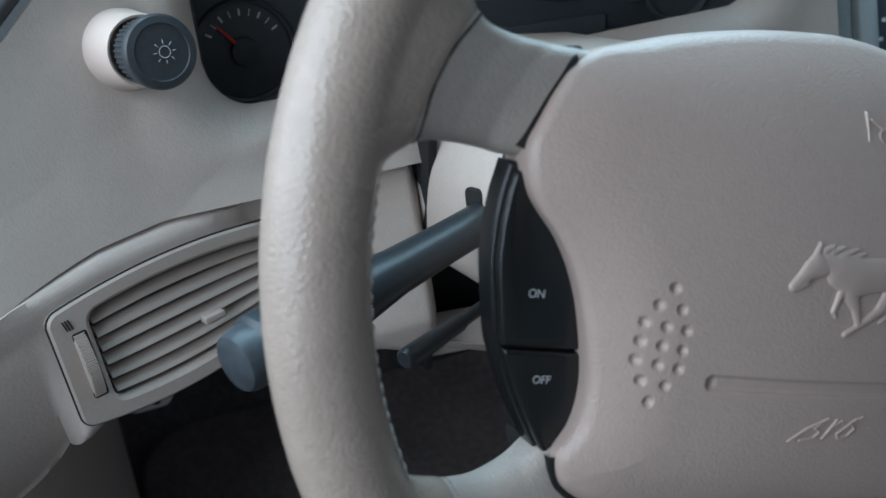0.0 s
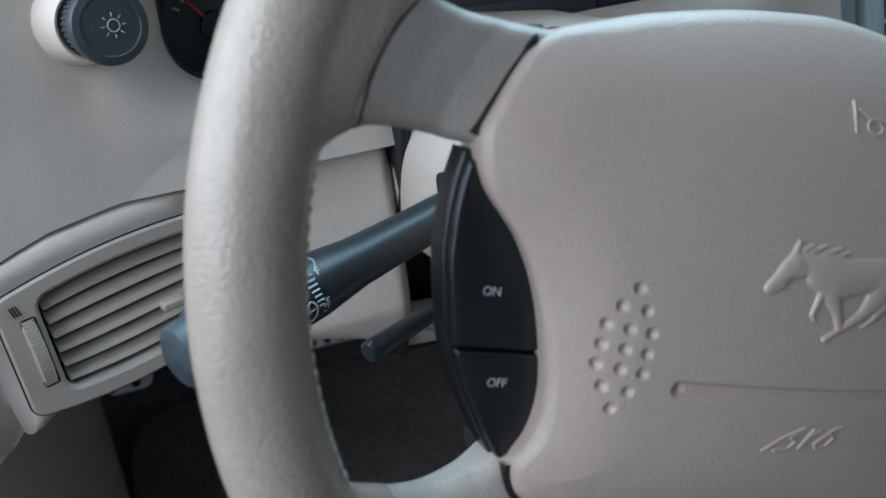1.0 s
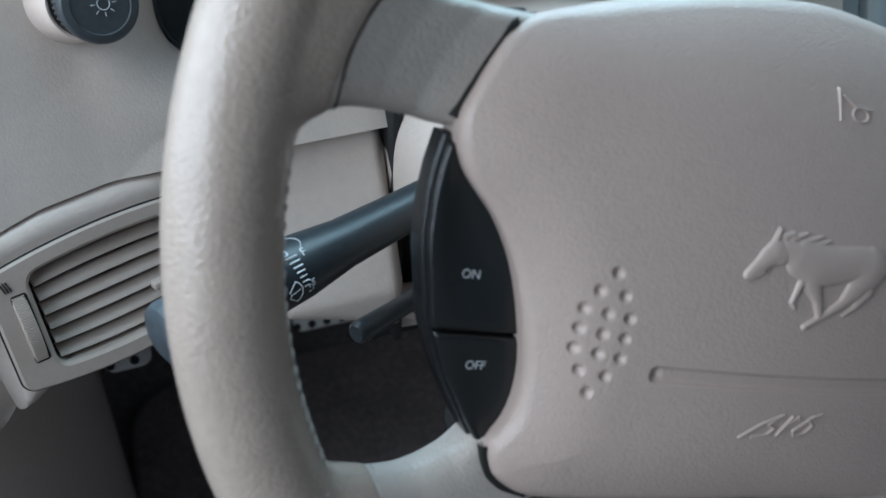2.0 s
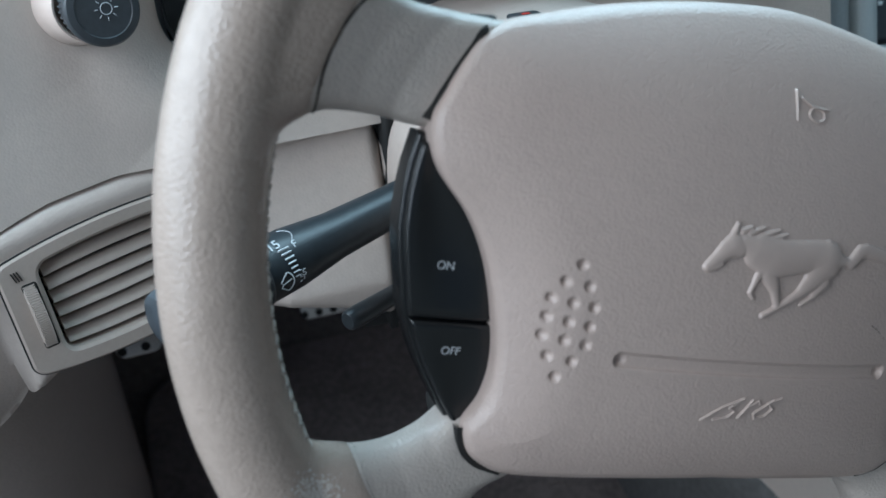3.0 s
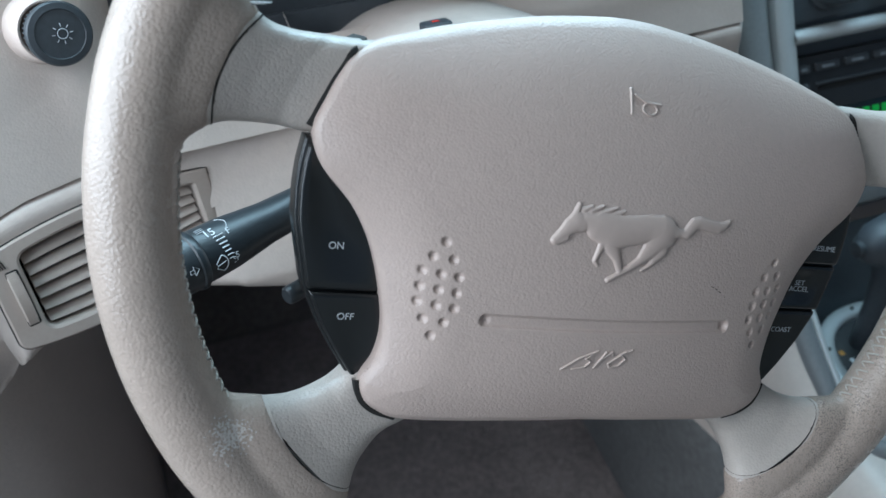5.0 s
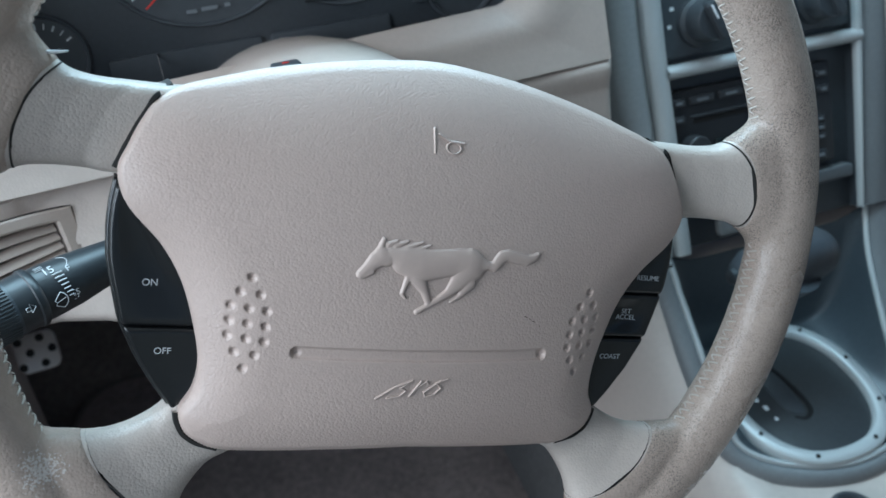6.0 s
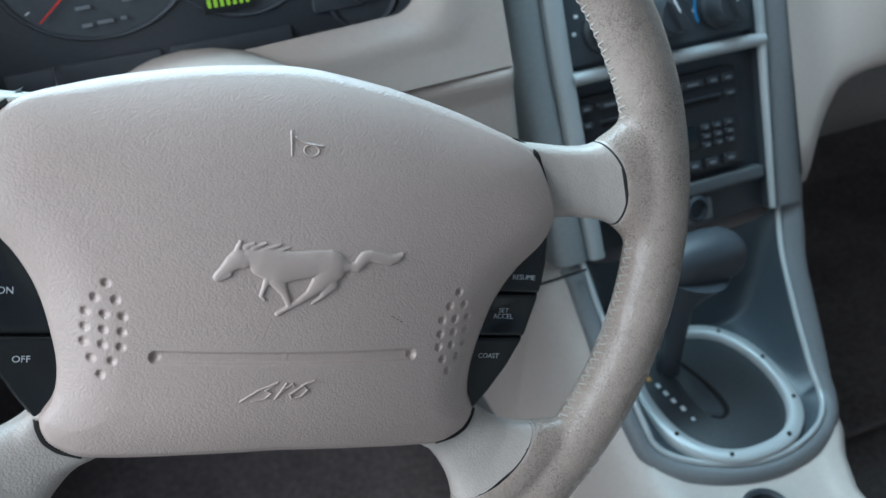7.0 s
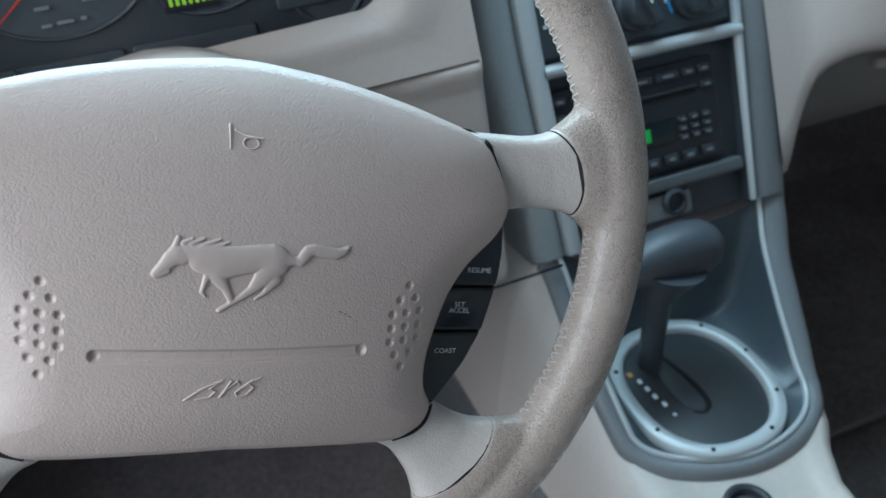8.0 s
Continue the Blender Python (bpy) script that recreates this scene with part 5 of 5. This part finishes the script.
part("slot", tube([(x, y, -0.0018) for x, y in gate], [float(r) for r in np.interp(np.linspace(0, 1, 60), (0, 0.75, 1), (0.0026, 0.0024, 0.0008))], 8, True, 0.25), black_gap, plate, "dark gate slot", 180)
part("gate_plate", slab(smooth_line([(-0.0190, 0.044), (-0.0200, 0.020), (-0.0190, -0.008), (-0.0150, -0.0175), (-0.0070, -0.0200), (-0.0035, -0.012), (-0.0030, 0.010), (-0.0080, 0.032), (-0.0120, 0.044)], 60, closed=True), -0.0022, -0.0010, 0.0005), stack_grey, plate, "grey gate strip")
for i, (mat, w) in enumerate(((print_amber, 0.0040), (print_white, 0.0034), (print_white, 0.0034), (print_white, 0.0034), (print_white, 0.0034), (print_white, 0.0026))):
    part("gear_mark", slab(rounded(w, 0.0045 if i < 5 else 0.003, 0.0005, 2, (-0.0399, -0.0365, -0.0352, -0.0339, -0.0314, -0.0301)[i], (0.0307, 0.0216, 0.0128, 0.0038, -0.0057, -0.0173)[i]), -0.0020, -0.0016, 0.0001), mat, plate, "small printed gear mark")
base = Vector((-0.0190, 0.035, -0.004))
headp = Vector((-0.018, 0.036, 0.104))
part("shaft", tube([base, Vector((-0.0215, 0.034, 0.040)), Vector((-0.0235, 0.034, 0.072)), Vector((-0.0210, 0.035, 0.086)), headp], [0.0092, 0.0095, 0.0112, 0.0175, 0.0290], 24, up=(0, 1, 0)), lever_grey, selector, "dark grey tapered shaft", 60)
rings = []
for s, ry, rz, dy, dz in ((-0.041, 0.002, 0.003, 0, 0), (-0.0385, 0.010, 0.010, 0, 0), (-0.030, 0.0145, 0.0150, 0, 0.001), (-0.010, 0.0175, 0.0215, 0, 0.001), (0.012, 0.0185, 0.0225, 0, 0.001), (0.028, 0.0175, 0.0205, 0, 0.001), (0.0385, 0.0140, 0.0150, 0, 0), (0.0435, 0.008, 0.009, 0, -0.001), (0.0445, 0.001, 0.002, 0, -0.001)):
    rings.append([(headp.x + s - 0.001, headp.y + dy + ry * c, headp.z + 0.006 + dz + rz * q) for c, q in ring_points(1.0, 28, power=2.5)])
part("grip", loft(rings, True, True, True), lever_grey, selector, "rounded slate grey handle", 70)
part("grip_button", moved(lathe([(0, 0), (0.0060, 0), (0.0056, 0.004), (0, 0.005)], 20), on_plane(headp + Vector((-0.041, 0, 0.006)), (0, 1, 0), (-1, 0, 0))), knob_black, selector, "black release button")


# ---- passenger side of the dashboard ----
def passenger_dash():
    rings = []
    for x, zb, yf in ((0.456, 0.4450, 0), (0.4646, 0.4475, 0), (0.4710, 0.4620, 0), (0.4773, 0.4750, 0), (0.4887, 0.4940, 0), (0.4998, 0.5110, 0), (0.510, 0.520, 0), (0.525, 0.527, 0), (0.541, 0.531, 0), (0.583, 0.533, 0), (0.62, 0.535, 0), (0.80, 0.535, 0), (1.14, 0.530, 0)):
        bulge = float(np.clip((x - 0.495) / 0.09, 0, 1)) ** 0.8
        ring = [(x, 0.80, 0.83), (x, 0.45, 0.848), (x, 0.31, 0.835), (x, 0.318 - 0.07 * bulge, 0.79), (x, 0.290 - 0.09 * bulge, 0.72), (x, 0.262 - 0.078 * bulge, 0.66), (x, 0.236 - 0.056 * bulge, 0.60)]
        z0 = 0.60
        y0 = ring[-1][1]
        for s in (0.25, 0.5, 0.75, 0.92):
            z = z0 + (zb + 0.006 - z0) * s
            ring.append((x, y0 - (z0 - z) * (0.49 - 0.38 * bulge), z))
        yb = ring[-1][1]
        ring += [(x, yb + 0.001, zb + 0.004), (x, yb + 0.006, zb), (x, yb + 0.06, zb - 0.002), (x, 0.5, zb + 0.01)]
        rings.append(ring)
    return loft(rings, False)


world_part("passenger_panel", passenger_dash(), dash_skin, dash, "beige passenger side panel with a rounded lower corner", 60)
glove = thing("glovebox", "glovebox lower panel, its beige darkened for the shade under the dashboard", "glovebox", m=pose(0.8, 0.25, 0.51))
world_part("panel", loft([[(x, 0.235, 0.55), (x, 0.220, 0.535), (x, 0.220, 0.500), (x, 0.228, 0.462), (x, 0.240, 0.436), (x, 0.262, 0.422), (x, 0.30, 0.416), (x, 0.50, 0.42)] for x in (0.515, 0.53, 0.7, 0.9, 1.13)], False), shaded_trim, glove, "lower panel coloured greyish for its shade")
world_part("latch", box(0.585, 0.625, 0.212, 0.226, 0.498, 0.507, 0.002), vent_plastic, glove, "pale catch")

# ---- floor and pedals ----
floor_rows = []
for y, z in ((-1.2, 0.02), (-0.2, 0.02), (0.35, 0.03), (0.55, 0.05), (0.68, 0.14), (0.78, 0.32), (0.80, 0.62)):
    floor_rows.append([(x, y, z + 0.004 * noise.noise(Vector((x * 7, y * 7, 0)))) for x in np.linspace(-0.46, 1.16, 30)])
whole("floor", loft(floor_rows, False), carpet, "dark brown carpet on the car floor", "floor", kind="structure")


def floor_mat(x0, x1, y0, y1, z, pile):
    outline = rounded(x1 - x0, y1 - y0, 0.065, 8, (x0 + x1) / 2, (y0 + y1) / 2)
    t = thing("floor_mat", "dark brown pile floor mat with a dark bound edge", "floor mat", "floor mats", pose(0, 0, z, 2.5, 0, 0))
    part("mat_surface", slab(outline, 0.0, 0.009, 0.003), pile, t, "dark brown pile")
    part("binding", tube([(x, y, 0.005) for x, y in outline + outline[:1]], 0.0045, 8, False), mat_edge, t, "dark bound edge", 180)


floor_mat(-0.262, 0.192, -0.25, 0.570, 0.034, mat_pile)
floor_mat(0.56, 1.06, 0.17, 0.62, 0.034, carpet)


def pedal(name, label, m, w, h, arm):
    t = thing(name, label, "pedal", "pedals", m)
    plate = part("pad", slab(rounded(w, h, 0.008, 5), -0.004, 0.0, 0.0015), pedal_metal, t, "brushed metal pad")
    nx, ny = max(2, int(w / 0.014)), max(2, int(h / 0.011))
    for i in range(nx):
        for j in range(ny):
            part("stud", moved(lathe([(0, -0.001), (0.0034, -0.001), (0.0036, 0.0006), (0.0028, 0.0014), (0, 0.0014)], 16), pose((i - (nx - 1) / 2) * w / nx + (0.004 if j % 2 else -0.004), (j - (ny - 1) / 2) * h / ny, 0)), rubber, plate, "round black rubber stud")
    part("arm", tube(arm, 0.006, 8), rubber, t, "black pedal arm")
    return t


pedal("foot_rest", "brushed metal foot rest with round black studs on the carpet", on_plane((-0.236, 0.370, 0.321), (1, 0.05, 0.0), (0.05, -0.70, 0.70)), 0.036, 0.034, [(0, 0, -0.006), (0, 0.0, -0.03)])
brake = pedal("brake_pedal", "brushed metal brake pedal with round black studs", on_plane((-0.060, 0.445, 0.252), (1, 0, 0), (0, -0.85, 0.52)), 0.070, 0.044, [(0, 0, -0.004), (0, 0.05, -0.03), (0, 0.20, -0.04)])

# ---- doors, pillars, roof and walls that close the car; unseen ones also block light ----
def sheet(rows):
    return loft(rows, False)


kick = whole("kick_panel", sheet([[(-0.37, y, z) for y, z in ((0.80, 0.0), (0.80, 0.60))], [(-0.285, 0.50, 0.0), (-0.285, 0.50, 0.56)], [(-0.266, 0.43, 0.0), (-0.266, 0.43, 0.56)], [(-0.262, 0.36, 0.0), (-0.262, 0.36, 0.56)], [(-0.269, 0.31, 0.0), (-0.269, 0.31, 0.54)], [(-0.280, 0.265, 0.0), (-0.280, 0.265, 0.52)], [(-0.296, 0.228, 0.0), (-0.296, 0.230, 0.51)], [(-0.318, 0.203, 0.0), (-0.318, 0.205, 0.50)], [(-0.35, 0.190, 0.0), (-0.35, 0.192, 0.50)], [(-0.46, 0.178, 0.0), (-0.46, 0.180, 0.50)]]), dash_lower, "beige plastic kick panel beside the footwell", "trim panel", kind="structure", angle=80)
# out of view; added to keep door light off the lower left dashboard
whole("pillar_panel", box(-0.50, -0.44, 0.02, 0.80, 0.0, 0.70, 0.01), dash_lower, "unseen beige panel, added to shade the dashboard's lower left end", "trim panel", kind="structure")
whole("pillar_trim", sheet([[(-0.46, 0.20, 0.40), (-0.40, 0.26, 0.45), (-0.16, 0.30, 0.55)], [(-0.46, 0.24, 0.72), (-0.38, 0.31, 0.84), (-0.12, 0.42, 0.86)]]), stack_side, "dark grey pillar trim beside the dashboard", "trim panel", kind="structure")
# sill and left wall are unseen, added to cut light into the footwell
whole("sill", box(-0.50, -0.42, -1.20, 0.02, 0.0, 0.20, 0.01), dash_lower, "unseen beige sill, added to cut low light from the door opening", "sill", kind="structure")
whole("wall_left", box(-0.50, -0.44, -1.20, -0.80, 0.2, 1.15, 0.01), dash_lower, "unseen plain beige side wall, added to cut light behind the door opening", "wall", kind="structure")
whole("door_1", box(1.14, 1.22, -1.0, 0.8, 0.0, 0.74, 0.012), dash_lower, "beige passenger door trim", "door", kind="structure")
# unseen roof and rear wall, sized by the daylight they let onto the wheel
whole("ceiling", box(-0.36, 1.08, -1.4, 0.10, 1.15, 1.19, 0.01), headliner, "unseen pale cloth headliner, cut back in front for daylight", "ceiling", kind="structure")
whole("wall_rear", box(-0.50, 1.22, -1.30, -1.20, 0.0, 0.84, 0.01), seat_cloth, "unseen plain beige rear wall, kept low for sky light", "wall", kind="structure")
# unseen ground, made pale to bounce light onto the wheel and dashboard
whole("ground", sheet([[(-400, y, -0.25), (400, y, -0.25)] for y in (-400, 400)]), material("bounce_ground", (0.38, 0.36, 0.33), 0.9, grain=60, depth=0.003, vary=0.2), "unseen pale ground outside, added to reflect light through the door opening", "ground", kind="structure")
